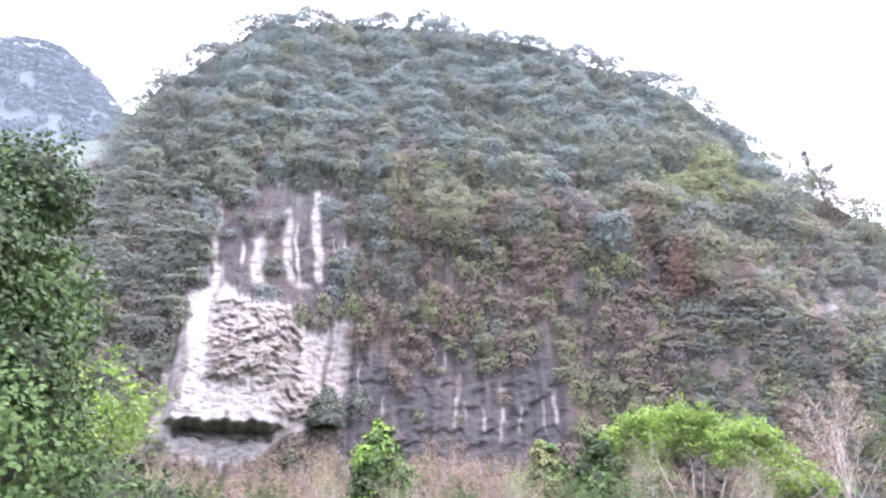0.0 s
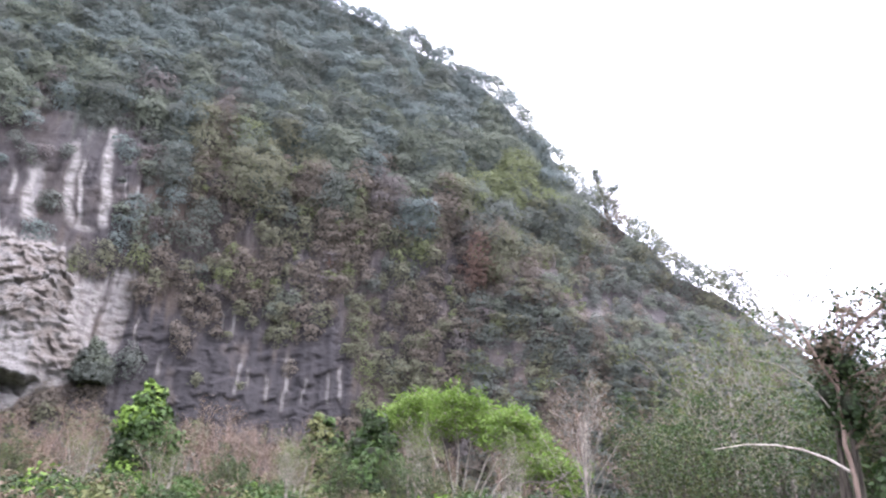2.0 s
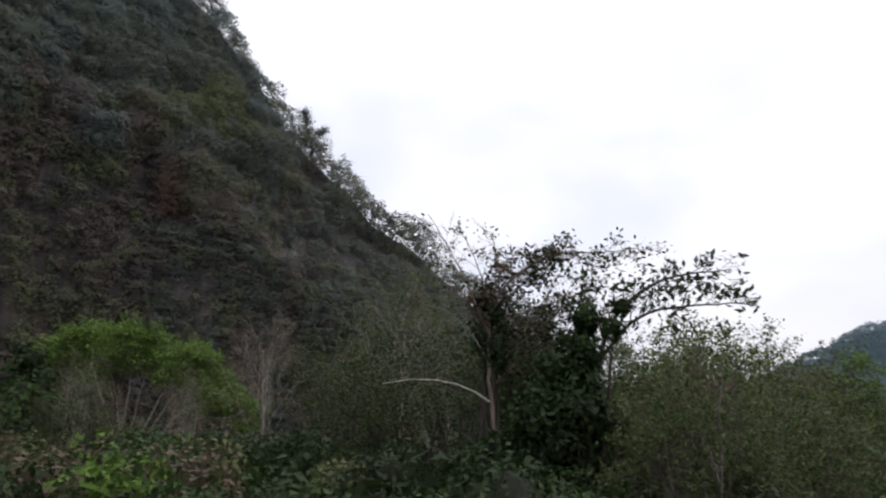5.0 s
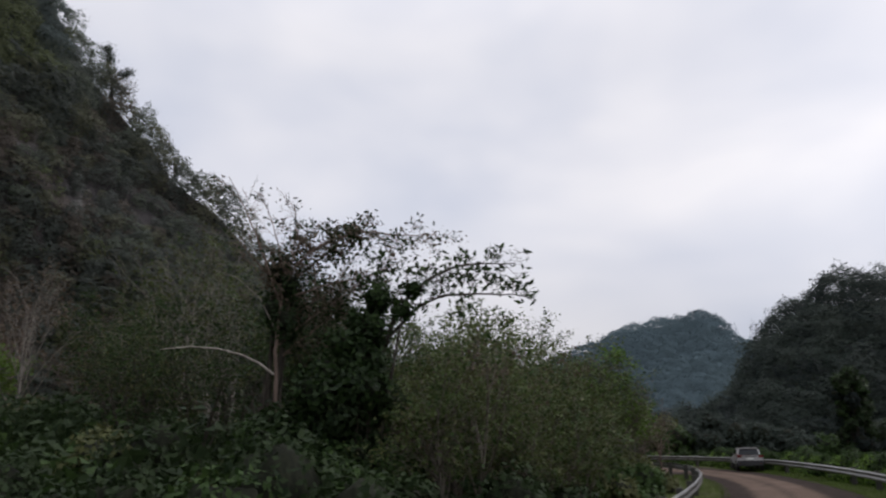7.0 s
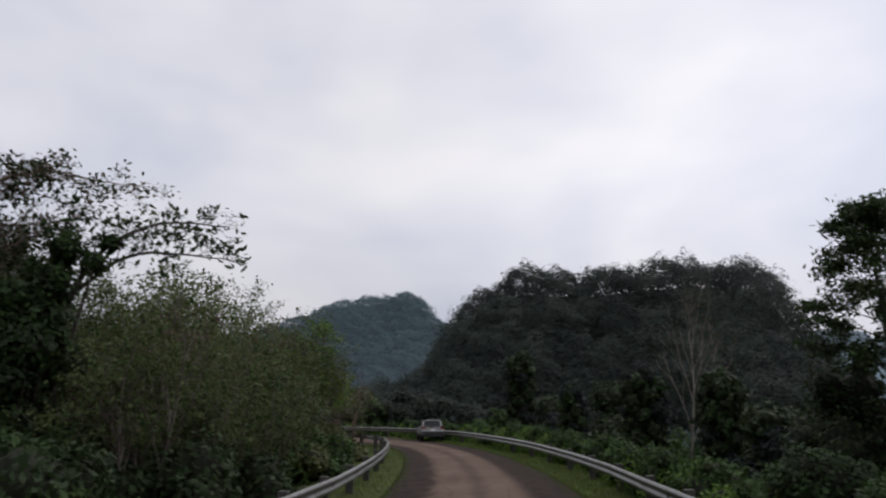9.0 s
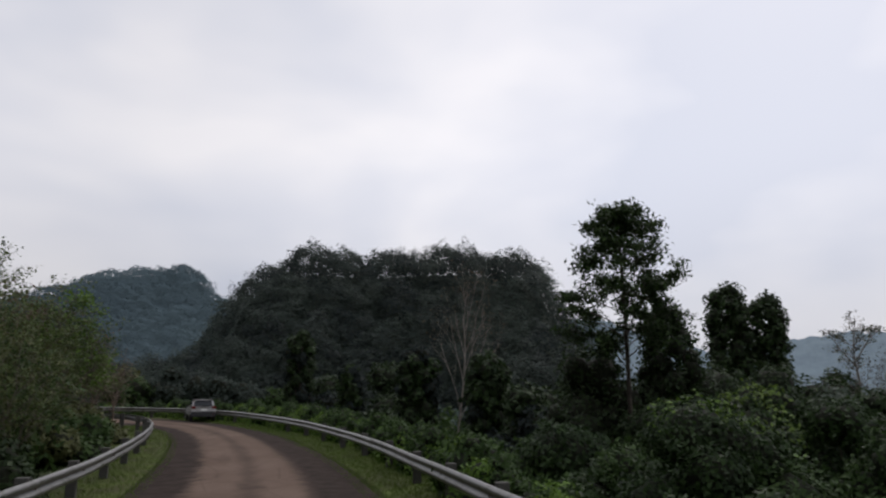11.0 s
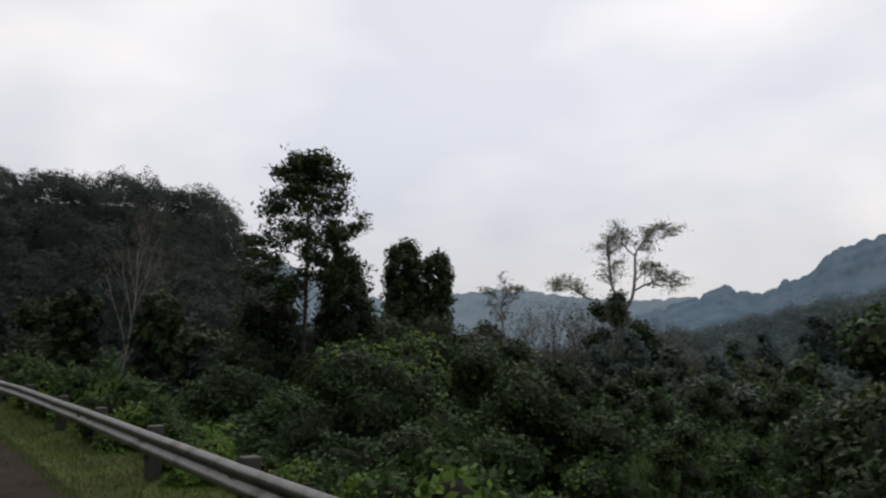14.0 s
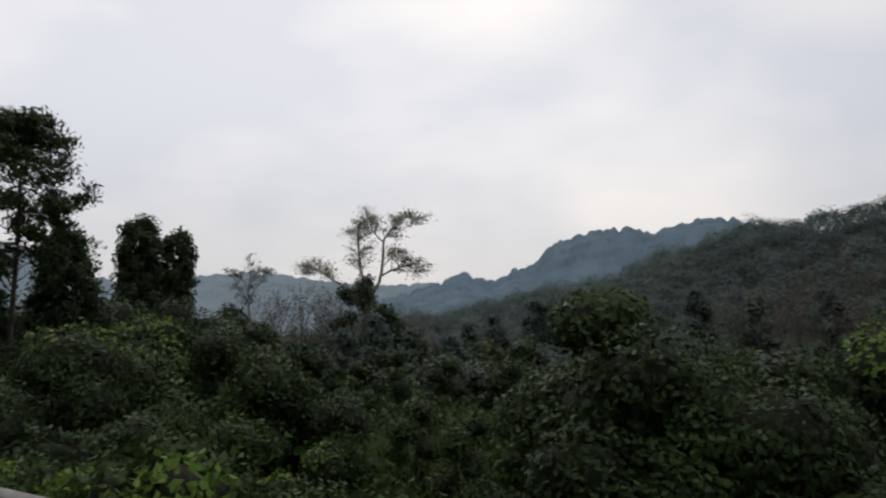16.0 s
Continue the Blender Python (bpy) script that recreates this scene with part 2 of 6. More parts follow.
def road_material():
    m, ns, ls, b = material("worn_asphalt", 1.0, 0.06)
    attr = ns.new("ShaderNodeAttribute")
    attr.attribute_name = "across"
    n_big, n_mid, n_fine = noisy(ns, ls, 0.35, 4.0), noisy(ns, ls, 2.2, 5.0), noisy(ns, ls, 60.0, 3.0)
    wob = ns.new("ShaderNodeMath")
    wob.operation = "MULTIPLY_ADD"
    ls.new(n_mid, wob.inputs[0])
    wob.inputs[1].default_value = 0.10
    ls.new(attr.outputs["Fac"], wob.inputs[2])
    u = wob.outputs[0]
    dust = mixed(ns, ls, ramped(ns, ls, n_big, 0.3, 0.7), (0.106, 0.073, 0.056), (0.142, 0.101, 0.079))
    dark = mixed(ns, ls, ramped(ns, ls, n_mid, 0.3, 0.7), (0.020, 0.0145, 0.012), (0.042, 0.030, 0.025))

    def band(lo, hi, soft):
        a, c = ramped(ns, ls, u, lo - soft, lo + soft), ramped(ns, ls, u, hi + soft, hi - soft)
        k = ns.new("ShaderNodeMath")
        k.operation = "MULTIPLY"
        ls.new(a, k.inputs[0]), ls.new(c, k.inputs[1])
        return k.outputs[0]
    col = mixed(ns, ls, band(0.34, 0.70, 0.04), dark, dust)
    wheel = mixed(ns, ls, 0.45, dust, dark)
    col = mixed(ns, ls, band(0.495, 0.56, 0.03), col, wheel)
    patch = noisy(ns, ls, 0.9, 6.0, (1, 0.35, 1))
    col = mixed(ns, ls, ramped(ns, ls, patch, 0.56, 0.66), col, mixed(ns, ls, 0.35, col, dark))
    vein = node(ns, "ShaderNodeTexVoronoi", Scale=0.55)
    vein.feature = "DISTANCE_TO_EDGE"
    ls.new(ns.new("ShaderNodeTexCoord").outputs["Object"], vein.inputs["Vector"])
    col = mixed(ns, ls, ramped(ns, ls, vein.outputs["Distance"], 0.02, 0.004), col, mixed(ns, ls, 0.22, col, dark))
    seam = ns.new("ShaderNodeTexCoord")
    split = ns.new("ShaderNodeSeparateXYZ")
    ls.new(seam.outputs["Object"], split.inputs[0])
    drift = ns.new("ShaderNodeMath")
    drift.operation = "MULTIPLY_ADD"
    ls.new(n_mid, drift.inputs[0])
    drift.inputs[1].default_value = 0.5
    ls.new(split.outputs["Y"], drift.inputs[2])
    saw = ns.new("ShaderNodeMath")
    saw.operation = "PINGPONG"
    saw.inputs[1].default_value = 2.4
    ls.new(drift.outputs[0], saw.inputs[0])
    col = mixed(ns, ls, ramped(ns, ls, saw.outputs[0], 0.035, 0.01), col, mixed(ns, ls, 0.55, col, dark))
    col = mixed(ns, ls, ramped(ns, ls, n_fine, 0.25, 0.8), mixed(ns, ls, 0.25, col, (0.03, 0.027, 0.025)), col)
    ls.new(col, b.inputs["Base Color"])
    bumped(ns, ls, b, n_fine, 0.5, 0.01)
    return m


ROAD = road_material()


def plain_material(name, colour, rough=0.5, metal=0.0, dirt=None, dirt_scale=6.0):
    m, ns, ls, b = material(name, rough, 0.4)
    b.inputs["Metallic"].default_value = metal
    n = noisy(ns, ls, dirt_scale, 5.0)
    col = mixed(ns, ls, ramped(ns, ls, n, 0.45, 0.72), colour, dirt or tuple(c * 0.75 for c in colour))
    ls.new(col, b.inputs["Base Color"])
    return m


STEEL = plain_material("galvanised_steel", (0.17, 0.166, 0.158), 0.38, 0.7, (0.07, 0.06, 0.047), 3.0)
POST = plain_material("dull_post", (0.045, 0.043, 0.038), 0.8, 0.0, (0.06, 0.056, 0.046), 5.0)
PAINT = plain_material("silver_paint", (0.36, 0.35, 0.35), 0.32, 0.4, (0.22, 0.20, 0.18), 2.0)
RUBBER = plain_material("tyre_rubber", (0.02, 0.02, 0.02), 0.85)
TRIM = plain_material("black_trim", (0.025, 0.025, 0.027), 0.5)
DARK_GLASS = plain_material("tinted_glass", (0.02, 0.022, 0.025), 0.08)
TAIL = plain_material("tail_lamp_red", (0.16, 0.015, 0.015), 0.25)
WHITE = plain_material("white_plate", (0.75, 0.75, 0.72), 0.5)
BOLT = plain_material("bolt_rust", (0.10, 0.06, 0.04), 0.7, 0.4)


# ---- mesh tools ----
def mesh_of(name, pieces, materials, smooth=False):
    """One mesh from pieces (points, faces, material index), faces all of one size in each piece."""
    pieces = [q for q in pieces if len(q[1])]
    pts, loops, starts, mats, base, at_loop = [], [], [], [], 0, 0
    for p, f, mi in pieces:
        p, f = np.asarray(p, dtype=np.float32), np.asarray(f, dtype=np.int32)
        pts.append(p)
        loops.append((f + base).ravel())
        starts.append(at_loop + np.arange(len(f)) * f.shape[1])
        mats.append(np.full(len(f), mi) if np.isscalar(mi) else np.asarray(mi))
        base += len(p)
        at_loop += f.size
    me = bpy.data.meshes.new(name)
    pts, loops, starts, mats = (np.concatenate(a) for a in (pts, loops, starts, mats))
    me.vertices.add(len(pts)), me.loops.add(len(loops)), me.polygons.add(len(starts))
    me.vertices.foreach_set("co", pts.ravel())
    me.loops.foreach_set("vertex_index", loops.astype(np.int32))
    me.polygons.foreach_set("loop_start", starts.astype(np.int32))
    for m in materials:
        me.materials.append(m)
    me.polygons.foreach_set("material_index", mats.astype(np.int32))
    if smooth:
        me.polygons.foreach_set("use_smooth", np.ones(len(starts), dtype=bool))
    me.update(calc_edges=True)
    return me


def part(name, data, parent, label=""):
    ob = new(name, data)
    ob.parent = parent
    return tagged(ob, label)


def unit(v):
    return v / np.maximum(np.linalg.norm(v, axis=-1, keepdims=True), 1e-9)


def leaf_quads(rng, c, n, size, aspect=0.5, jitter=0.6, droop=0.0, mat=0):
    """Folded rhombic leaves at the points c, lying across the normals n."""
    k = len(c)
    n = unit(n + rng.normal(0, jitter, (k, 3)))
    t = unit(np.cross(n, rng.normal(0, 1, (k, 3))))
    t[:, 2] -= droop
    t = unit(t)
    s = np.cross(n, t)
    size = size * rng.uniform(0.6, 1.3, (k, 1))
    fold = n * size * 0.10
    v = np.stack([c - t * size * 0.5, c + s * size * aspect * 0.5 - fold, c + t * size * 0.5 - fold * 0.6, c - s * size * aspect * 0.5 - fold], 1)
    return v.reshape(-1, 3), np.arange(4 * k).reshape(k, 4), mat


def leaf_tris(rng, c, n, size, aspect, jitter, mat=0):
    """Small pointed tufts, for foliage far away."""
    k = len(c)
    n = unit(n + rng.normal(0, jitter, (k, 3)))
    t = unit(np.cross(n, rng.normal(0, 1, (k, 3))))
    s = np.cross(n, t) * aspect
    size = size * rng.uniform(0.6, 1.4, (k, 1))
    v = np.stack([c - (t * 0.4 + s * 0.6) * size, c - (t * 0.4 - s * 0.6) * size, c + t * 0.6 * size], 1)
    return v.reshape(-1, 3), np.arange(3 * k).reshape(k, 3), mat


def crown(rng, c, rx, rz, leaves, size, mat=0, lumps=6, core=0.72, core_mat=None, aspect=0.6, droop=0.1, jitter=0.5, out=None, far=False):
    """A clump of foliage: several lumps of leaves, larger ones hiding the inside."""
    d = unit(rng.normal(0, 1, (lumps, 3)))
    d[:, 2] = d[:, 2] * 0.75 + 0.15
    lc = d * rng.uniform(0.3, 0.62, (lumps, 1))
    lr = rng.uniform(0.38, 0.62, lumps)
    scale = np.array([rx, rx, rz])

    def shell(count, lo, hi, leaf, wide, turn):
        pick = rng.choice(lumps, count, p=lr ** 2 / (lr ** 2).sum())
        q = rng.normal(0, 1, (count, 3))
        q[:, 2] += 0.4
        q = unit(q)
        p = lc[pick] + q * lr[pick][:, None] * rng.uniform(lo, hi, (count, 1))
        seen = ((((p[:, None] - lc[None]) / lr[None, :, None]) ** 2).sum(2) > 0.6).all(1)
        if seen.any() and lo > 0.7:
            p, q, pick = p[seen], q[seen], pick[seen]
        if far:
            return leaf_tris(rng, c + p * scale, q, leaf, wide, turn, mat)
        return leaf_quads(rng, c + p * scale, q, leaf, wide, turn, droop, mat)
    out.append(shell(leaves, 0.85 if far else 0.75, 1.12 if far else 1.25, size, aspect, jitter))
    if core:
        out.append(shell(lumps * 14, core - 0.35, core, max(0.18 * min(rx, rz), size), 0.85, 0.5))


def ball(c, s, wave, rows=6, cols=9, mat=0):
    """A lumpy closed ball that fills a clump with painted shade."""
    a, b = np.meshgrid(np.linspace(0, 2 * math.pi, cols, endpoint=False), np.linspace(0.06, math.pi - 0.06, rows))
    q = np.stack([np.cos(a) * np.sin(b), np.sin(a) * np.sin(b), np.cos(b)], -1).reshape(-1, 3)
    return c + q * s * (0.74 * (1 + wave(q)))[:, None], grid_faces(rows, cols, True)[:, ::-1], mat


def tube(pts, radii, sides, mat=0):
    pts, radii = np.asarray(pts, float), np.asarray(radii, float)
    tan = unit(np.gradient(pts, axis=0))
    ref = np.array([0.31, 0.17, 0.93]) if abs(tan[0, 2]) < 0.9 else np.array([0.97, 0.2, 0.1])
    a = unit(np.cross(tan, ref))
    b = np.cross(tan, a)
    ang = np.linspace(0, 2 * math.pi, sides, endpoint=False)
    ring = pts[:, None] + radii[:, None, None] * (np.cos(ang)[None, :, None] * a[:, None] + np.sin(ang)[None, :, None] * b[:, None])
    k = np.arange(len(pts) - 1)[:, None] * sides + np.arange(sides)[None]
    nx = np.arange(len(pts) - 1)[:, None] * sides + (np.arange(sides)[None] + 1) % sides
    return ring.reshape(-1, 3), np.stack([k, nx, nx + sides, k + sides], -1).reshape(-1, 4), mat


def grow(rng, p, d, length, r, level, plan, tubes, tips, thin=0.006):
    """A limb and its branches. plan: for each level (branches, angle, length ratio, rise, wobble, from)."""
    kids, angle, ratio, rise, wobble, begin = plan[level][:6]
    fall = plan[level][6] if len(plan[level]) > 6 else 0.45
    n = (7, 4, 3, 2, 2)[level]
    pts, dirs = [np.array(p, float)], [np.array(d, float)]
    for i in range(n):
        d = unit(dirs[-1] + rng.normal(0, wobble, 3) + np.array([0, 0, rise]))
        dirs.append(d)
        pts.append(pts[-1] + d * length / n)
    radii = np.linspace(r, r * (0.25 if level else 0.3), n + 1)
    tubes.append((pts, radii, (8, 5, 3, 3, 3)[level]))
    if level == len(plan) - 1:
        tips.extend((pts[i], dirs[i]) for i in range(1, n + 1))
        return
    for i in range(kids):
        f = begin + (1 - begin) * (i + rng.uniform(0.2, 0.9)) / kids
        j = min(int(f * n), n - 1)
        q = pts[j] + (pts[j + 1] - pts[j]) * (f * n - j)
        side = unit(np.cross(dirs[j], rng.normal(0, 1, 3)))
        a = angle * rng.uniform(0.75, 1.2)
        grow(rng, q, unit(dirs[j] * math.cos(a) + side * math.sin(a)), length * ratio * rng.uniform(0.7, 1.15) * (1.15 - fall * f), max(radii[j] * 0.55, thin), level + 1, plan, tubes, tips, thin)


def wood_mesh(name, tubes, mat):
    return mesh_of(name, [tube(*t) for t in tubes], [mat], True)


# ---- lie of the land ----
def spline(ctrl, steps=10):
    c = np.array(ctrl, float)
    c = np.vstack([2 * c[0] - c[1], c, 2 * c[-1] - c[-2]])
    t = np.linspace(0, 1, steps, endpoint=False)[:, None]
    seg = [0.5 * (2 * c[i] + (c[i + 1] - c[i - 1]) * t + (2 * c[i - 1] - 5 * c[i] + 4 * c[i + 1] - c[i + 2]) * t ** 2 + (3 * c[i] - c[i - 1] - 3 * c[i + 1] + c[i + 2]) * t ** 3) for i in range(1, len(c) - 2)]
    return np.vstack(seg + [c[-2:-1]])


RAIL_R = spline([(1.5, -40), (2.6, -15), (3.2, -2), (3.7, 5.2), (4.15, 10.5), (4.7, 17), (4.85, 22), (4.65, 28), (4.0, 35.5), (2.6, 43), (0.6, 50), (-2.3, 55), (-6.5, 58.5), (-15, 61.5), (-30, 63)])
RAIL_L = spline([(-5.2, -40), (-4.3, -15), (-3.8, -2), (-3.35, 5.2), (-2.95, 10.5), (-2.62, 16.5), (-2.4, 22), (-2.35, 28), (-2.7, 35.5), (-3.8, 42), (-5.4, 45.8), (-8, 49), (-12, 51.3), (-19, 53.6), (-31, 54.5)])
MIDDLE = (RAIL_R + RAIL_L) / 2
MID_T = unit(np.gradient(MIDDLE, axis=0))


def step(x, lo, hi):
    t = np.clip((x - lo) / (hi - lo), 0, 1)
    return t * t * (3 - 2 * t)


def road_z(x, y):
    return 0.021 * np.clip(np.hypot(x, y) - 18, 0, 45)


def wavy(x, y, scale, seed=0.0):
    """Smooth uneven ground, from sines."""
    a, b = x / scale + seed, y / scale - seed * 1.7
    return (np.sin(a * 1.3 + 0.7 * np.sin(b * 0.9)) + np.sin(b * 1.1 + 1.2 * np.sin(a * 0.7 + 2)) + 0.5 * np.sin(2.3 * a + 1.9 * b)) / 2.5


def ground_z(x, y):
    x, y = np.atleast_1d(np.asarray(x, float)), np.atleast_1d(np.asarray(y, float))
    d2 = (x[:, None] - MIDDLE[None, :, 0]) ** 2 + (y[:, None] - MIDDLE[None, :, 1]) ** 2
    i = d2.argmin(1)
    d = np.sqrt(d2[np.arange(len(x)), i])
    side = (x - MIDDLE[i, 0]) * MID_T[i, 1] - (y - MIDDLE[i, 1]) * MID_T[i, 0]
    az = np.degrees(np.arctan2(-x, y))
    up = np.where(az < -140, 1.0, step(az, 12, 42))
    right = side > 0
    z = road_z(x, y) - 0.12 * (1 - step(d, 3.4, 4.4))
    fall = 4.3 * step(d, 4.6, 13.5) + 2.2 * step(d, 14, 70)
    rise = -0.4 * step(d, 4.4, 7) + np.clip(0.1 * (d - 14), 0, 15) * step(d, 12, 30)
    z = z + np.where(right, -fall * (1 - up) + np.maximum(rise, 0) * up, rise * np.maximum(up, 0.0) - 0.3 * (1 - up) * step(d, 4.4, 7))
    return z + wavy(x, y, 6.0) * 0.35 * step(d, 6, 14) + wavy(x, y, 45, 1.3) * 1.5 * step(d, 30, 120)


def at(az, r):
    """The place on the ground at a bearing (degrees, to the left of straight ahead) and a distance."""
    x, y = -math.sin(radians(az)) * r, math.cos(radians(az)) * r
    return np.array([x, y, float(ground_z(x, y)[0])])


def grid_faces(rows, cols, wrap=False):
    i, j = np.arange(rows - 1)[:, None], np.arange(cols if wrap else cols - 1)[None]
    k = (j + 1) % cols
    return np.stack([i * cols + j, i * cols + k, (i + 1) * cols + k, (i + 1) * cols + j], -1).reshape(-1, 4)


ring_r = np.concatenate([[0.3], np.geomspace(1.5, 90, 75), np.geomspace(98, 4600, 40)])
ring_a = np.linspace(0, 2 * math.pi, 300, endpoint=False)
gx, gy = (ring_r[:, None] * np.sin(-ring_a)[None]).ravel(), (ring_r[:, None] * np.cos(ring_a)[None]).ravel()
ground = new("ground", mesh_of("ground", [(np.stack([gx, gy, ground_z(gx, gy)], 1), grid_faces(len(ring_r), 300, True), 0)], [GROUND], True))
tagged(ground, "uneven ground under dark green undergrowth beside the road", "ground", kind="structure")


def strip(name, u0, u1, cols, lift, mat, label, category, crown_up=0.0):
    """A strip of surface along the road between two shares of the way from the left rail to the right one."""
    u = np.linspace(u0, u1, cols)
    p = RAIL_L[:, None] * (1 - u)[None, :, None] + RAIL_R[:, None] * u[None, :, None]
    z = road_z(p[..., 0], p[..., 1]) + lift + crown_up * (1 - ((u - 0.5) / 0.5) ** 2)[None]
    pts = np.concatenate([p, z[..., None]], -1).reshape(-1, 3)
    ob = new(name, mesh_of(name, [(pts, grid_faces(len(RAIL_L), cols)[:, ::-1], 0)], [mat], True))
    a = ob.data.attributes.new("across", "FLOAT", "POINT")
    a.data.foreach_set("value", np.tile(u, len(RAIL_L)).astype(np.float32))
    return tagged(ob, label, category, kind="structure")


strip("road", 0.10, 0.875, 24, -0.04, ROAD, "dusty worn asphalt road curving to the left between guardrails", "road", 0.05)
strip("grass_verge", -0.22, 0.105, 8, -0.01, VERGE, "strip of short green grass beside the inner guardrail", "verge")
strip("grass_verge", 0.87, 1.13, 8, -0.01, VERGE, "strip of short green grass beside the outer guardrail", "verge")


# ---- hills ----
def hill_points(az, v, ridge, r0, r1, r2, foot, shelf=0.4, shelf_r=0.5):
    """Points of a hill: v 0 at its foot, 1 on its crest, up to 2 down the back."""
    top = np.interp(az, ridge[0], ridge[1])
    ztop = r1 * np.tan(np.radians(top)) + 2
    f = np.where(v < shelf, shelf_r * v / shelf, shelf_r + (1 - shelf_r) * (v - shelf) / (1 - shelf))
    r = np.where(v <= 1, r0 + (r1 - r0) * f, r1 + (r2 - r1) * (v - 1))
    z = np.where(v <= 1, foot + (ztop - foot) * np.sin(np.clip(v, 0, 1) * math.pi / 2) ** 0.9 if shelf_r >= 0.4 else foot + (ztop - foot) * v, foot + (ztop - foot) * (1 - np.clip(v - 1, 0, 1) ** 1.3))
    a = np.radians(az)
    return np.stack([-np.sin(a) * r, np.cos(a) * r, z], -1)


def hill(name, ridge, r0, r1, r2, foot, cols, rows, mat, label, rough=1.0, shelf=0.4, shelf_r=0.5, jag=0.0):
    az = np.linspace(ridge[0][0], ridge[0][-1], cols)
    v = np.concatenate([np.linspace(0, 1, rows), np.linspace(1, 2, max(rows // 3, 6))[1:]])
    a, w = np.meshgrid(az, v)
    p = hill_points(a, w, ridge, r0, r1, r2, foot, shelf, shelf_r)
    bump = np.abs(np.sin(a * 1.3 + 0.9 * np.sin(a * 2.2))) + 0.4 * np.abs(np.sin(a * 4.1 + np.sin(a * 1.9))) + 0.22 * np.abs(np.sin(a * 9.7 + 2 * np.sin(a * 3.3))) + 0.08 * np.sin(a * 31 + w * 9)
    p[..., 2] += jag * (bump - 0.8) * r1 * 0.0175 * np.clip(1 - np.abs(w - 1), 0, 1) ** 2
    out = p[..., :2] / np.linalg.norm(p[..., :2], axis=-1, keepdims=True)
    lump = wavy(p[..., 0] + p[..., 1] * 0.4, p[..., 2] * 1.4, 9.0) + 0.5 * wavy(p[..., 0] - p[..., 1], p[..., 2] * 2, 3.7, 2.0)
    p[..., :2] -= out * (lump * rough)[..., None]
    ob = new(name, mesh_of(name, [(p.reshape(-1, 3), grid_faces(len(v), cols), 0)], [mat], True))
    return tagged(ob, label, "hill", kind="structure")


CLIFF_RIDGE = ([20, 28, 33, 38.5, 42, 45.6, 47.5, 50.5, 53.3, 55.7, 60.2, 64.9, 71.3, 82, 91, 95, 100.7, 104.5, 109, 112, 118, 130, 150, 175],
               [-1, 4.6, 10, 14.6, 18, 20.2, 22.5, 24.8, 27.4, 30.9, 35, 37.8, 40, 42, 41.9, 41.9, 41, 38.2, 34.2, 30, 27, 25, 20, 6])
CLIFF = dict(ridge=CLIFF_RIDGE, r0=146.0, r1=196.0, r2=330.0, foot=6.0, shelf=0.42, shelf_r=0.16)


def elevation(p):
    return np.degrees(np.arctan2(p[..., 2] - 2, np.hypot(p[..., 0], p[..., 1])))


# pale seepage streaks on the rock: bearing, half width, lowest and highest elevation
STREAKS = [(102.2, 0.2, 25, 28.2), (101.9, 0.3, 20, 25), (99.8, 0.28, 28, 30.3), (98.5, 0.6, 21, 26), (99.9, 0.2, 22.5, 24.8), (96.1, 0.4, 21.5, 27.6), (95.3, 0.18, 21.7, 26.5), (93.7, 0.42, 21.6, 29.2), (92.3, 0.1, 24, 26), (91.2, 0.1, 23, 25.5),
           (104.2, 0.35, 25.5, 27), (109.5, 0.4, 18.5, 20.5), (89.2, 0.16, 13.3, 16), (87.2, 0.22, 11.5, 13.6), (83.1, 0.16, 14.6, 17.2), (82.2, 0.16, 14.8, 17.4), (81.3, 0.22, 10.5, 13.6), (80.5, 0.16, 11.2, 13), (79.1, 0.22, 10, 12.6), (77.7, 0.26, 9.5, 14.2), (76.1, 0.2, 10.2, 12.6), (74.2, 0.2, 10.2, 13.0), (73.3, 0.25, 10.5, 13.6)]


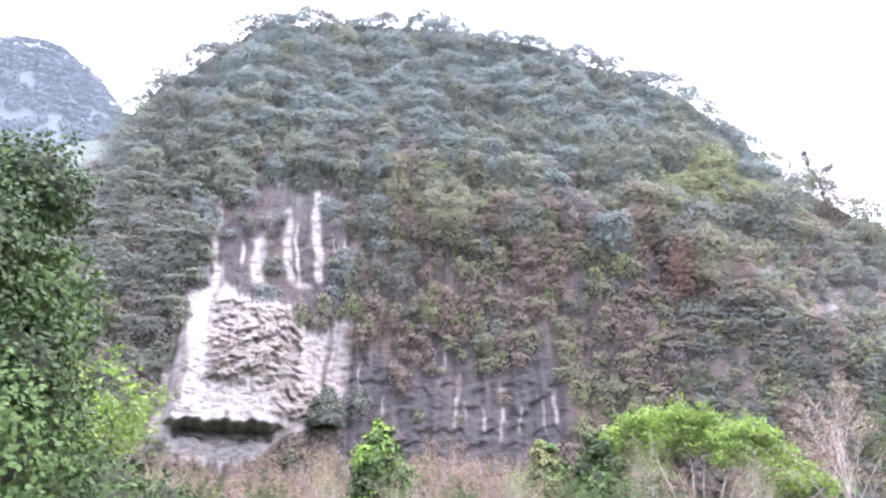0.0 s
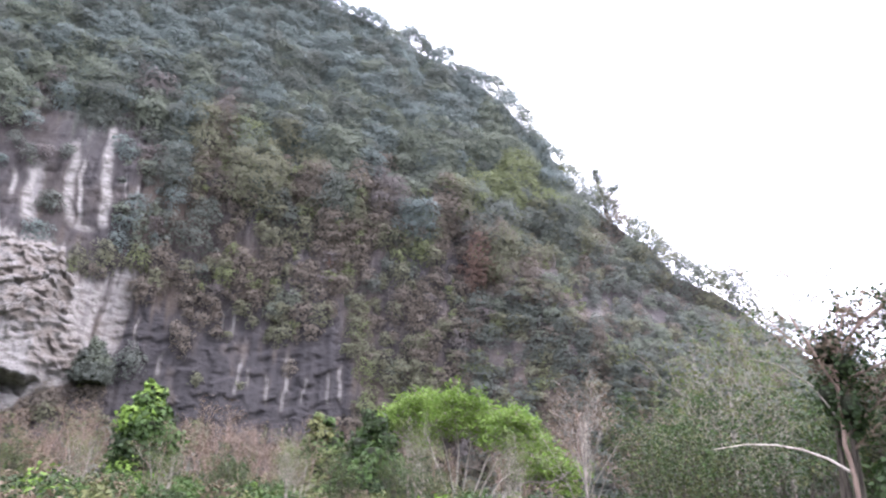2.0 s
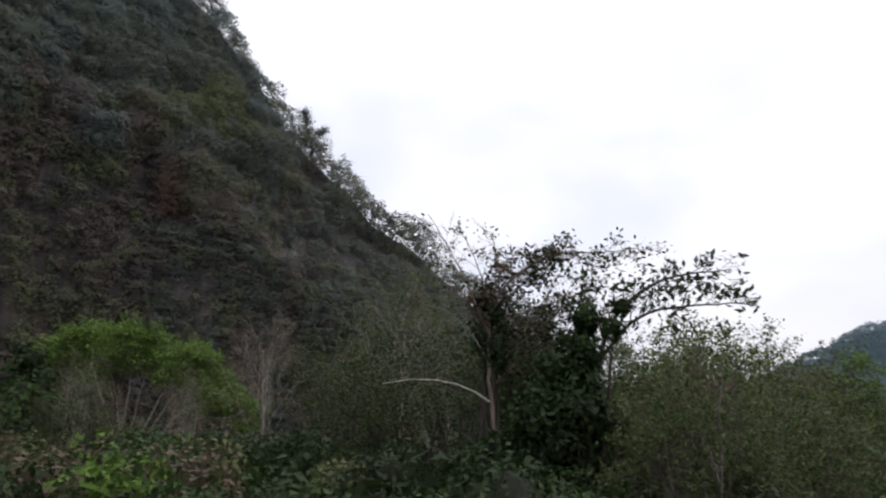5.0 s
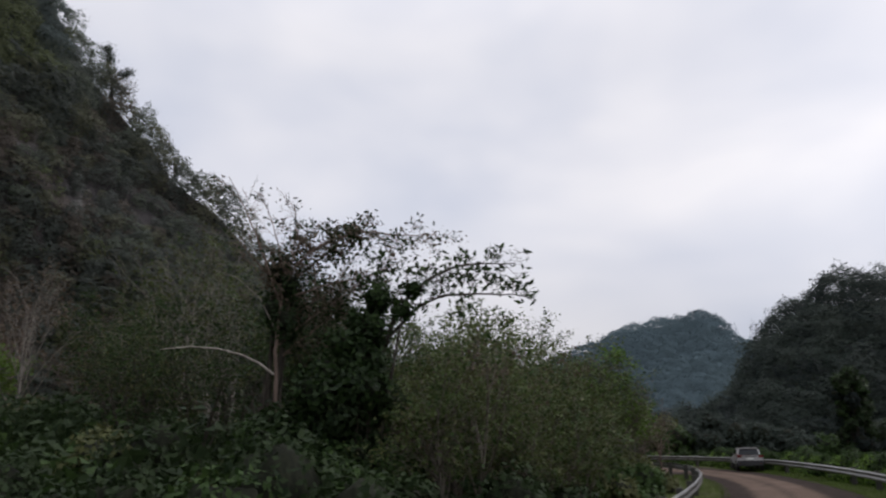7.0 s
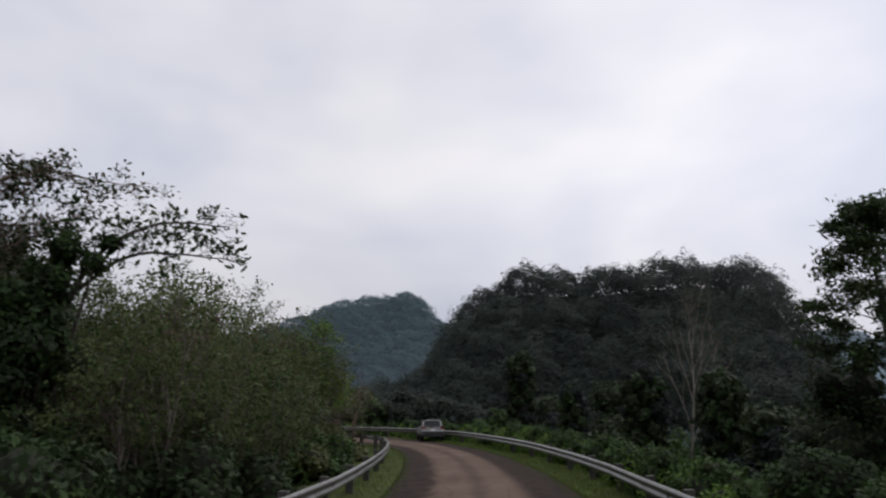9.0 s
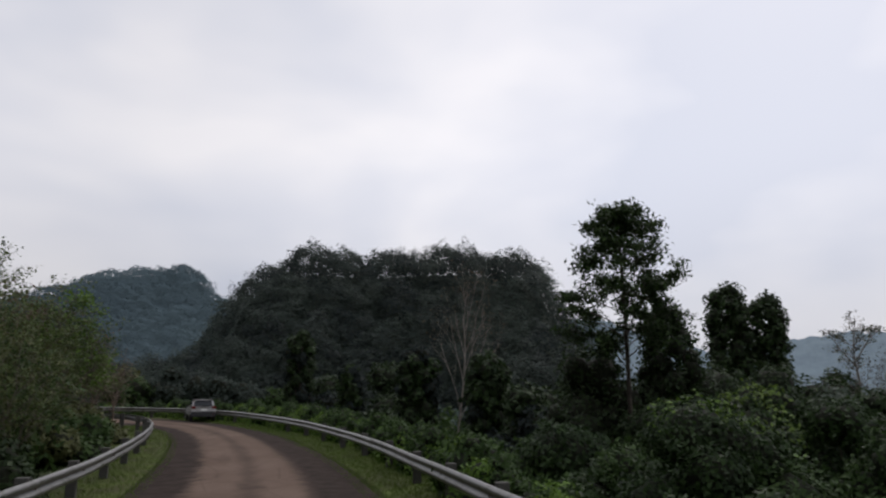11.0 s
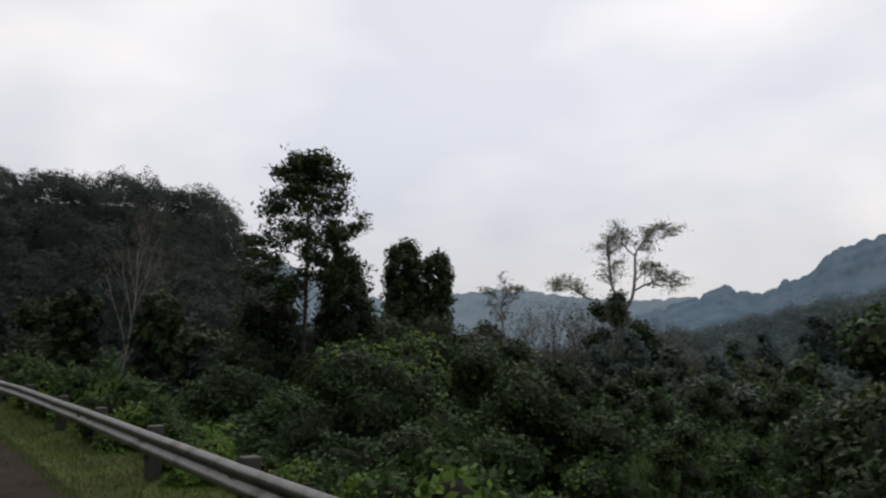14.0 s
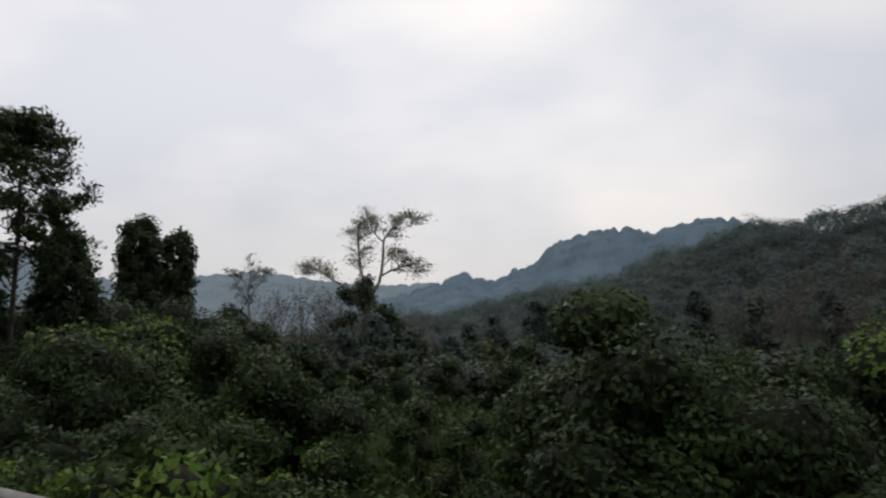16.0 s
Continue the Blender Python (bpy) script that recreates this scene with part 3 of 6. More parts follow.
def white_share(az, el):
    """How pale the limestone is, how bare, how much of it is the dark wall, and how much broken into slabs."""
    wob = 0.5 * np.sin(az * 5.1 + el * 0.6) + 0.35 * np.sin(az * 11.3 - el * 1.1)
    left = np.interp(el, [5, 8, 10, 14, 16.2, 16.6, 19.5, 21.5], [106, 104.9, 104.7, 104.4, 104.1, 103.5, 103.9, 102.4]) + wob * 0.22
    right = np.interp(el, [7, 9, 10.5, 13, 16, 19, 21], [97, 95.5, 92.4, 90.3, 89.9, 90.2, 91]) + wob * 0.25
    top = np.interp(az, [88, 90.6, 91.6, 92.5, 94.5, 95.5, 97, 99, 100.5, 101.2, 102.5, 104], [19, 19.4, 18.6, 17.6, 18.0, 19.4, 20.3, 19.6, 20.6, 22.0, 21.6, 19.6]) + wob * 0.6
    face = step(left - az, -0.2, 0.2) * step(az - right, -0.2, 0.3) * step(el + 0.5 * wob, 7.0, 7.8) * (1 - step(el, top - 0.5, top + 0.5))
    slabs = step(az, 93.2, 94.6) * (1 - step(az + 0.35 * wob, 100.6, 101.6)) * step(el + 0.5 * wob, 12.2, 13.4) * (1 - step(el, 18.6, 20.0))
    slabs = np.maximum(slabs, 0.8 * step(az, 92, 93) * (1 - step(az, 95.5, 96.3)) * step(el, 10.5, 11) * (1 - step(el, 13, 14)))
    streak = np.zeros_like(az)
    for c, w, lo, hi in STREAKS:
        line = c + 0.13 * (el - (lo + hi) / 2) * (az > 90) + 0.12 * np.sin(el * 1.3 + c) + 0.06 * np.sin(el * 3.1)
        streak = np.maximum(streak, np.exp(-((az - line) / (w * np.where(az > 90.5, 1.0, 0.72))) ** 4) * np.where(az > 90.5, 1.0, 0.8) * step(el, lo - 0.4, lo + 0.4) * (1 - step(el, hi - 0.8, hi)))
    seam = np.exp(-((az - 103.0 - 0.1 * np.sin(el * 1.7)) / 0.28) ** 4) * step(el, 10.5, 11.5) * (1 - step(el, 15.5, 17))
    seam = np.maximum(seam, np.exp(-((az - 91.9 - 0.2 * np.sin(el)) / 0.22) ** 4) * (el > 12.5))
    seam = np.maximum(seam, 0.7 * np.exp(-((az - 101.3 - 0.25 * np.sin(el * 0.8)) / 0.25) ** 4) * (el > 13))
    tone = np.where(az < 92.2, 0.55, np.where(az < 93.6, 0.7, 0.95))
    white = np.maximum(face * tone * (1 - 0.8 * seam) * (1 - 0.25 * slabs), streak * 0.95)
    wall = step(az + wob, 71.5, 73) * (1 - step(az, 90.0, 91.2)) * step(el, 7.2, 8.4) * (1 - step(el + wob * 1.6 + 1.5 * np.sin(az * 0.9), 14.6, 17.2))
    high = step(az + wob, 91, 92.2) * (1 - step(az + wob, 102, 103.2)) * step(el + wob, 19.5, 21.0) * (1 - step(el + 1.5 * wob, 27.5, 30.5))
    small = np.exp(-((az - 52.0) / 0.35) ** 2 - ((el - 17.8) / 1.1) ** 2) + np.exp(-((az - 58.2) / 0.4) ** 2 - ((el - 14.4) / 0.8) ** 2) + np.exp(-((az - 59.3) / 0.9) ** 2 - ((el - 15.9) / 0.35) ** 2) + np.exp(-((az - 112.0) / 0.6) ** 2 - ((el - 25) / 2.2) ** 2) + np.exp(-((az - 94.6) / 1.0) ** 2 - ((el - 21.3) / 0.35) ** 2)
    white = np.clip(white + np.clip(small * 1.4 - 0.3, 0, 0.8), 0, 1)
    crag = 0.8 * np.exp(-((az - 48.5) / 4.0) ** 2 - ((el - 17.8) / 1.6) ** 2) + 0.7 * np.exp(-((az - 69.5) / 3.0) ** 2 - ((el - 28.5) / 2.6) ** 2) + 0.6 * np.exp(-((az - 66.5) / 5.0) ** 2 - ((el - 22.0) / 1.2) ** 2) + 0.4 * np.exp(-((az - 59.0) / 1.4) ** 2 - ((el - 15.5) / 2.0) ** 2)
    return white, np.clip(np.maximum(np.maximum(face, np.maximum(high * 0.85, white)), np.maximum(wall * 0.85, crag)), 0, 1), np.maximum(np.maximum(wall, 0.7 * high), 0.8 * crag), slabs * face


def build_cliff():
    az = np.concatenate([np.arange(20, 44, 0.5), np.arange(44, 71, 0.25), np.arange(71, 88, 0.17), np.arange(88, 106, 0.1), np.arange(106, 112, 0.3), np.arange(112, 175.1, 1.0)])
    v = np.concatenate([np.linspace(0, 0.32, 210), np.linspace(0.32, 0.5, 60)[1:], np.linspace(0.5, 1, 60)[1:], np.linspace(1, 2, 20)[1:]])
    a, w = np.meshgrid(az, v)
    p = hill_points(a, w, **CLIFF)
    el = elevation(p)
    white, bare, wall, slabs = white_share(a, el)
    out = p[..., :2] / np.linalg.norm(p[..., :2], axis=-1, keepdims=True)
    s = p[..., 0] * 0.2 + p[..., 1]
    big = wavy(s, p[..., 2] * 0.8, 11.0, 0.4) * 2.2
    flute = (np.abs(np.sin(s * 0.55 + 1.1 * np.sin(p[..., 2] * 0.05))) - 0.6) * 1.6 + np.abs(np.sin(s * 1.5 + 0.8 * np.sin(p[..., 2] * 0.12 + s * 0.1))) * 0.8
    cell, fine = np.zeros_like(s), np.zeros_like(s)
    for i in np.argwhere((bare > 0.05) & (el < 34)):
        x, z = s[i[0], i[1]], p[i[0], i[1], 2]
        cell[i[0], i[1]] = noise.cell_vector(Vector((x * 0.30 + z * 0.16, z * 0.62 - x * 0.28, 0.5)))[0]
        fine[i[0], i[1]] = noise.cell_vector(Vector((x * 0.7 - z * 0.3, z * 1.3 + x * 0.45, 3.5)))[1]
    # slabs lie over one another like tilted shelves
    shelf = el * 1.55 + 0.55 * (a - 97) + 0.8 * np.sin(a * 0.9) + 0.5 * np.sin(a * 2.3 + el)
    shelf = shelf - np.floor(shelf)
    push = big + flute * (0.5 + 0.3 * bare) * (1 - 0.6 * slabs) * (1 - 0.85 * white) * (1 - 0.45 * wall) + bare * (cell - 0.5) * (0.35 + 1.3 * slabs + 0.45 * wall) + bare * fine * (0.2 + 0.8 * slabs) + slabs * 0.85 * shelf
    edge = el + 0.12 * np.sin(a * 2.7) + 0.08 * np.sin(a * 6.3 + 1)
    push += 5.5 * step(a, 94.4, 96) * (1 - step(a, 103.2, 104)) * step(edge, 9.9, 10.15) * (1 - step(el, 14, 21))
    push -= 3.5 * step(a, 95.4, 96.4) * (1 - step(a, 102.4, 103.2)) * step(edge, 9.0, 9.35) * (1 - step(edge, 9.85, 10.05))
    p[..., :2] -= out * push[..., None]
    ob = new("limestone_cliff", mesh_of("limestone_cliff", [(p.reshape(-1, 3), grid_faces(len(v), len(az)), 0)], [ROCK]))
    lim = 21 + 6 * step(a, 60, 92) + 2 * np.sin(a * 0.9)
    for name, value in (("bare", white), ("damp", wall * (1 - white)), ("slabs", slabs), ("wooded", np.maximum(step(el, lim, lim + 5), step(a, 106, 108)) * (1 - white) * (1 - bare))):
        attr = ob.data.attributes.new(name, "FLOAT", "POINT")
        attr.data.foreach_set("value", value.ravel().astype(np.float32))
    tagged(ob, "grey limestone cliff with a fresh white streaked rock face", "cliff", kind="structure")


build_cliff()

BIG_RIDGE = ([-40, -33, -28.5, -27.2, -26.3, -25.2, -24, -18.9, -12.3, -6.8, -4.5, -2.6, -1.2, -0.2, 0.8, 2.2, 5, 10, 22], [-1.5, 0, 2.4, 4.8, 6.6, 8.8, 9.5, 10.0, 9.6, 9.8, 9.0, 8.0, 6.2, 4.2, 2.6, 1.6, 1.0, 0.4, -0.5])
BIG = dict(ridge=BIG_RIDGE, r0=118.0, r1=182.0, r2=300.0, foot=-6.0)
hill("wooded_hill", **BIG, cols=150, rows=50, mat=FOREST_FLOOR, label="steep dark green hill covered in forest")
SIDE_RIDGE = ([-150, -125, -108, -99, -95.6, -92.3, -89.9, -87.8, -85.9, -83.6, -80, -77.4, -74, -70, -65, -60, -54], [4, 6, 8.0, 8.0, 7.7, 7.2, 6.6, 6.9, 6.4, 5.5, 4.9, 3.4, 2.6, 2.0, 0.8, 0.0, -1.4])
SIDE = dict(ridge=SIDE_RIDGE, r0=190.0, r1=330.0, r2=480.0, foot=-7.0)
hill("wooded_hill", **SIDE, cols=150, rows=40, mat=FOREST_FLOOR, label="grey-green wooded ridge with bare brown trees", rough=1.5)


# haze painted as a bluish colour with a faint glow, for far hills and crowns
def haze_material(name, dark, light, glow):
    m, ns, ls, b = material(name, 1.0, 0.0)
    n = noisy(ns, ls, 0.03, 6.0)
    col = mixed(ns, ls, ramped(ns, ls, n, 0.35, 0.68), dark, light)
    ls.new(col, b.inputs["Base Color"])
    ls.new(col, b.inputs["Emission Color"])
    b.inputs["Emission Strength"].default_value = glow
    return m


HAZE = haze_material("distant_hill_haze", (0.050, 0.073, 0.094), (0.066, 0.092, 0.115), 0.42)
FAR_TEAL_HAZE = haze_material("far_hill_teal_haze", (0.050, 0.070, 0.082), (0.062, 0.086, 0.098), 0.28)
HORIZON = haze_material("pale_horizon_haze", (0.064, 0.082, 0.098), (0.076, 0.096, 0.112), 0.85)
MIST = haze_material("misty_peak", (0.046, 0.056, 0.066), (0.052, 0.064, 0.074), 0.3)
FAR_RIDGE = ([-10, -4, -0.7, 1.1, 2.0, 3.0, 4.0, 6.0, 8.7, 10.7, 14, 20, 28], [1, 5, 6.8, 8.0, 9.1, 9.5, 9.3, 9.1, 8.8, 7.7, 6.5, 4, 0])
FAR = dict(ridge=FAR_RIDGE, r0=330.0, r1=455.0, r2=700.0, foot=-6.0)
hill("backdrop_hill", **FAR, cols=120, rows=40, mat=FAR_TEAL_HAZE, label="hazy blue-green forested hill beyond the road's bend", rough=2.0)
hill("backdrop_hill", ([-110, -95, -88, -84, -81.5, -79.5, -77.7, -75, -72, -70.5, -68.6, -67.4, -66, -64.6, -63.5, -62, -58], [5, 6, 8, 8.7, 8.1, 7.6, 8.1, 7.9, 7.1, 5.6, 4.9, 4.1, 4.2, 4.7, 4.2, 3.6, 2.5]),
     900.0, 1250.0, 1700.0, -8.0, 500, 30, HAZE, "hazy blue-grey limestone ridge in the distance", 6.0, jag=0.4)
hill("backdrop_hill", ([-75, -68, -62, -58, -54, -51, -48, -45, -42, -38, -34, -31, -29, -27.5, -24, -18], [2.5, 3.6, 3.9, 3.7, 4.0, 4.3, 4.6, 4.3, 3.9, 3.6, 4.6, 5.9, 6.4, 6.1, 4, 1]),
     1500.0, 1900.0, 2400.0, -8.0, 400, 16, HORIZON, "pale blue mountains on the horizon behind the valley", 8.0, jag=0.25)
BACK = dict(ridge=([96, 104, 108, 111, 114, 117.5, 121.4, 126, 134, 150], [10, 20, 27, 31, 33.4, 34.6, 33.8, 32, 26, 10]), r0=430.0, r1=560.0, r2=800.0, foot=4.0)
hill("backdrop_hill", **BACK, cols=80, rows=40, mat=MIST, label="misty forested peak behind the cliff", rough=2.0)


# ---- forest on the hills ----
def canopy(name, label, spec, az, vs, count, radius, per_area, size, palette, tone, seed, keep=None, tall=0.8, sink=0.47, rise=0.4, spread=1.6):
    """Tree crowns crowded over a hill: the leafy outside of each, where no neighbour hides it."""
    rng = np.random.default_rng(seed)
    a = rng.uniform(az[0], az[1], count)
    v = rng.uniform(vs[0], vs[1], count)
    p = hill_points(a, v, **spec)
    el = elevation(p)
    ok = np.ones(count, bool) if keep is None else keep(a, el, v, rng)
    a, el, p = a[ok], el[ok], p[ok]
    r = radius[0] + (radius[1] - radius[0]) * rng.uniform(0, 1, len(p)) ** spread
    h = r * tall * rng.uniform(0.75, 1.35, len(p))
    c = p + np.stack([np.zeros_like(h), np.zeros_like(h), h * (1 - 2 * sink)], 1)
    near = KDTree(len(c))
    for i, q in enumerate(c):
        near.insert(q, i)
    near.balance()
    kind = tone(a, el, rng)
    out = []
    for i in range(len(c)):
        n = int(per_area * 7 * r[i] * (r[i] + h[i]) / 2) + 12
        d = rng.normal(0, 1, (n, 3))
        d[:, 2] += 0.5
        d[:, :2] -= 0.7 * c[i, :2] / np.linalg.norm(c[i, :2])
        d = unit(d)
        t = rng.uniform(0, 6, 4)
        lump = 1 + 0.17 * np.sin(d[:, 0] * 5.3 + t[0]) * np.sin(d[:, 1] * 4.7 + t[1]) + 0.13 * np.sin(d[:, 2] * 8.1 + t[2] + 3 * d[:, 0]) + rng.normal(0, 0.07, n)
        lump *= np.where(rng.uniform(0, 1, n) < 0.22, rng.uniform(0.35, 0.9, n), 1.0)
        q = c[i] + d * np.array([r[i], r[i], h[i]]) * lump[:, None]
        seen = np.ones(n, bool)
        for _, j, gap in near.find_range(c[i], r[i] + radius[1]):
            if j != i and gap < r[i] + r[j]:
                seen &= (((q - c[j]) / np.array([r[j], r[j], h[j]])) ** 2).sum(1) > 0.72
        if seen.any():
            out.append(leaf_tris(rng, q[seen], d[seen] * 0.75 + np.array([0, 0, rise]), size, 0.65, 0.27, int(kind[i])))
    ob = new(name, mesh_of(name, out, palette))
    return tagged(ob, label, "forest", kind="stuff")


def drawn(weights, patches=0.4):
    """Crown colours drawn by weight, gathered into patches over the slope."""
    order = np.cumsum(weights)

    def tone(a, el, rng):
        share = 0.5 + 0.5 * np.sin(a * 0.55 + 1.9 * np.sin(el * 0.33)) * np.cos(el * 0.42 + 1.3 * np.sin(a * 0.29))
        return np.minimum(np.searchsorted(order, share * patches + rng.uniform(0, 1, len(a)) * (1 - patches)), len(weights) - 1)
    return tone


CLIFF_LEAVES = [CLIFF_TOP_HAZED, CLIFF_GREEN, CLIFF_DARK, CLIFF_OLIVE, CLIFF_LIGHT, CLIFF_BROWN, CLIFF_GREY, CLIFF_RED]


def woods_line(a):
    return 21 + 6 * step(a, 60, 92) + 2 * np.sin(a * 0.9)


def cliff_tone(a, el, rng):
    """Trees painted haze-blue high up, olive, brown and grey scrub below them, dark green again on the low shoulder."""
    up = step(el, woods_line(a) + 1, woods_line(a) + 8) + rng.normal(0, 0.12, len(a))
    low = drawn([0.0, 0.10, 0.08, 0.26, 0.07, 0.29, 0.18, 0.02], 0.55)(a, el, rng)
    # the share of haze-blue crowns grows towards the crest, painting in the haze
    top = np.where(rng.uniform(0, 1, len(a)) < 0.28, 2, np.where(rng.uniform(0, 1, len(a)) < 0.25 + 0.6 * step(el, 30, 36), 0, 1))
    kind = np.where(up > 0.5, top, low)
    far_side = (a > 88) & (el > 20) & (up < 0.5)
    kind = np.where(far_side, rng.choice([0, 1, 2, 6], len(a), p=[0.25, 0.35, 0.3, 0.1]), kind)
    green = (a < 55 + rng.normal(0, 5, len(a))) & (up < 0.5)
    kind = np.where(green, rng.choice([1, 2, 3, 5], len(a), p=[0.25, 0.55, 0.14, 0.06]), kind)

    def spot(ca, ce, wa, we, k):
        return np.where(rng.uniform(0, 1, len(a)) < 1.2 * np.exp(-((a - ca) / wa) ** 2 - ((el - ce) / we) ** 2), k, kind)
    kind = spot(62.3, 20.8, 2.2, 1.8, 7)
    kind = spot(60.5, 27.5, 3.2, 1.8, 4)
    kind = spot(86.2, 22.5, 1.8, 2.6, 2)
    kind = spot(105.8, 15.0, 2.2, 5.0, 6)
    return spot(107.0, 22.0, 3.0, 3.5, 2)


def on_cliff_top(a, el, v, rng):
    bare = white_share(a, el)[1]
    return ((rng.uniform(0, 1, len(a)) < step(el, woods_line(a), woods_line(a) + 6)) | ((v > 0.9) & (a < 62))) & (rng.uniform(0, 1, len(a)) > bare * 1.1)


def on_cliff_scrub(a, el, v, rng):
    bare = white_share(a, el)[1]
    patchy = 0.95 + 0.35 * np.sin(a * 0.8 + el * 0.5) * np.sin(a * 0.37 - el * 0.61 + 1)
    return (rng.uniform(0, 1, len(a)) > bare * 1.06) & (rng.uniform(0, 1, len(a)) < patchy) & (el < woods_line(a) + 8)


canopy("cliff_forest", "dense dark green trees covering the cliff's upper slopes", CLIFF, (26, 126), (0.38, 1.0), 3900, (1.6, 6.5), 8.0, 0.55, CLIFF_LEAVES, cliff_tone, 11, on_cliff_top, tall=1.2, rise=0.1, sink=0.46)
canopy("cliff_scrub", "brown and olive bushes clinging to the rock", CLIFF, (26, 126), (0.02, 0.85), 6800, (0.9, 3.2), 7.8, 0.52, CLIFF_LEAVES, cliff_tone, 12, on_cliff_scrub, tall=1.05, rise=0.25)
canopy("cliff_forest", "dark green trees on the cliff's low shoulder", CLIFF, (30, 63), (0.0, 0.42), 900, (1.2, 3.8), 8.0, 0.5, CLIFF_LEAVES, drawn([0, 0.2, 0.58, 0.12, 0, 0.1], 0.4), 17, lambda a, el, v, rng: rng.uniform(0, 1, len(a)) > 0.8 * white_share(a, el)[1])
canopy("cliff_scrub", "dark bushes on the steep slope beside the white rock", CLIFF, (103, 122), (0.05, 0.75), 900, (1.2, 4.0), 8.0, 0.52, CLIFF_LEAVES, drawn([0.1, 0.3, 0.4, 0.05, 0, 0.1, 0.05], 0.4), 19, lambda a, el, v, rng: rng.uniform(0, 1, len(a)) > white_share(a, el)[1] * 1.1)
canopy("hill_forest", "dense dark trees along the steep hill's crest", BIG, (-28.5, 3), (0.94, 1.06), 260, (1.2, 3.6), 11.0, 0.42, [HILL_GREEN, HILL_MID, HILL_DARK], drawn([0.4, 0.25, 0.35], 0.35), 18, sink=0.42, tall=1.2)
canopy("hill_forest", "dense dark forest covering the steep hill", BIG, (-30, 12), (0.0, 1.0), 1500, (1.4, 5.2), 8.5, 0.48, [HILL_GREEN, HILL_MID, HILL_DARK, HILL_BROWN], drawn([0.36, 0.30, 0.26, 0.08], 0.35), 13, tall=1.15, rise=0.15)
canopy("hill_forest", "hazy blue-green forest on the farther hill", FAR, (-5, 20), (0.1, 1.0), 1500, (2.2, 6.0), 1.6, 1.15, [FAR_TEAL_HAZE], drawn([1.0]), 14)
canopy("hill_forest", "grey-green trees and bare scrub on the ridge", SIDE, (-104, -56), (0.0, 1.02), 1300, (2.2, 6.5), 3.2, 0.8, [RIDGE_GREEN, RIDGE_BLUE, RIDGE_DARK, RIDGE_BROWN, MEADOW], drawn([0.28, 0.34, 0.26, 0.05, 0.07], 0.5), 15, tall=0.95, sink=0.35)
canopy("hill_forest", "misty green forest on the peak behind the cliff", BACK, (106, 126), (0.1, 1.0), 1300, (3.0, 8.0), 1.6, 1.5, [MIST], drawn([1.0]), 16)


# ---- trees and shrubs ----
def thing(name, place, label, category, group=""):
    ob = new(name)
    ob.location = place
    ob.empty_display_size = 0.3
    return tagged(ob, label, category, group)


def tree(place, seed, height, plan, leaf=None, per_tip=10, leaf_size=0.2, scatter=0.3, bark=BARK, lean=(0, 0), radius=None, name="tree", label="", group="", aspect=0.45, droop=0.25, stems=1, spread=0.35, jitter=0.8, thin=0.006, far=False):
    """A tree with a tapered trunk, limbs and a crown of single leaves."""
    rng = np.random.default_rng(seed)
    tubes, tips = [], []
    for k in range(stems):
        d = np.array([lean[0], lean[1], 1.0])
        if stems > 1:
            d[:2] += rng.normal(0, spread, 2)
        grow(rng, (rng.normal(0, 0.15 * (stems > 1)), rng.normal(0, 0.15 * (stems > 1)), -0.4), unit(d), height * (rng.uniform(0.8, 1.0) if k else 1), radius or height * 0.014, 0, plan, tubes, tips, thin)
    fit = height / max(max(q[2] for q in t[0]) for t in tubes)
    tubes = [([np.asarray(q) * fit for q in pts], np.asarray(rad) * fit, sides) for pts, rad, sides in tubes]
    tips = [(q * fit, d) for q, d in tips]
    ob = thing(name, place, label, "tree", group)
    part("trunk", wood_mesh("trunk", tubes, bark), ob)
    if leaf:
        t = np.array([p for p, _ in tips])
        c = np.repeat(t, per_tip, 0) + rng.normal(0, scatter, (len(t) * per_tip, 3)) * np.array([1, 1, 0.6])
        up = np.tile([0, 0, 1.0], (len(c), 1))
        mats = leaf if isinstance(leaf, list) else [leaf]
        pick = np.repeat(rng.integers(0, len(mats), len(t)), per_tip)
        v, f, _ = leaf_tris(rng, c, up, leaf_size, aspect, jitter) if far else leaf_quads(rng, c, up, leaf_size, aspect, jitter, droop)
        part("crown", mesh_of("crown", [(v, f, pick)], mats), ob)
    return ob


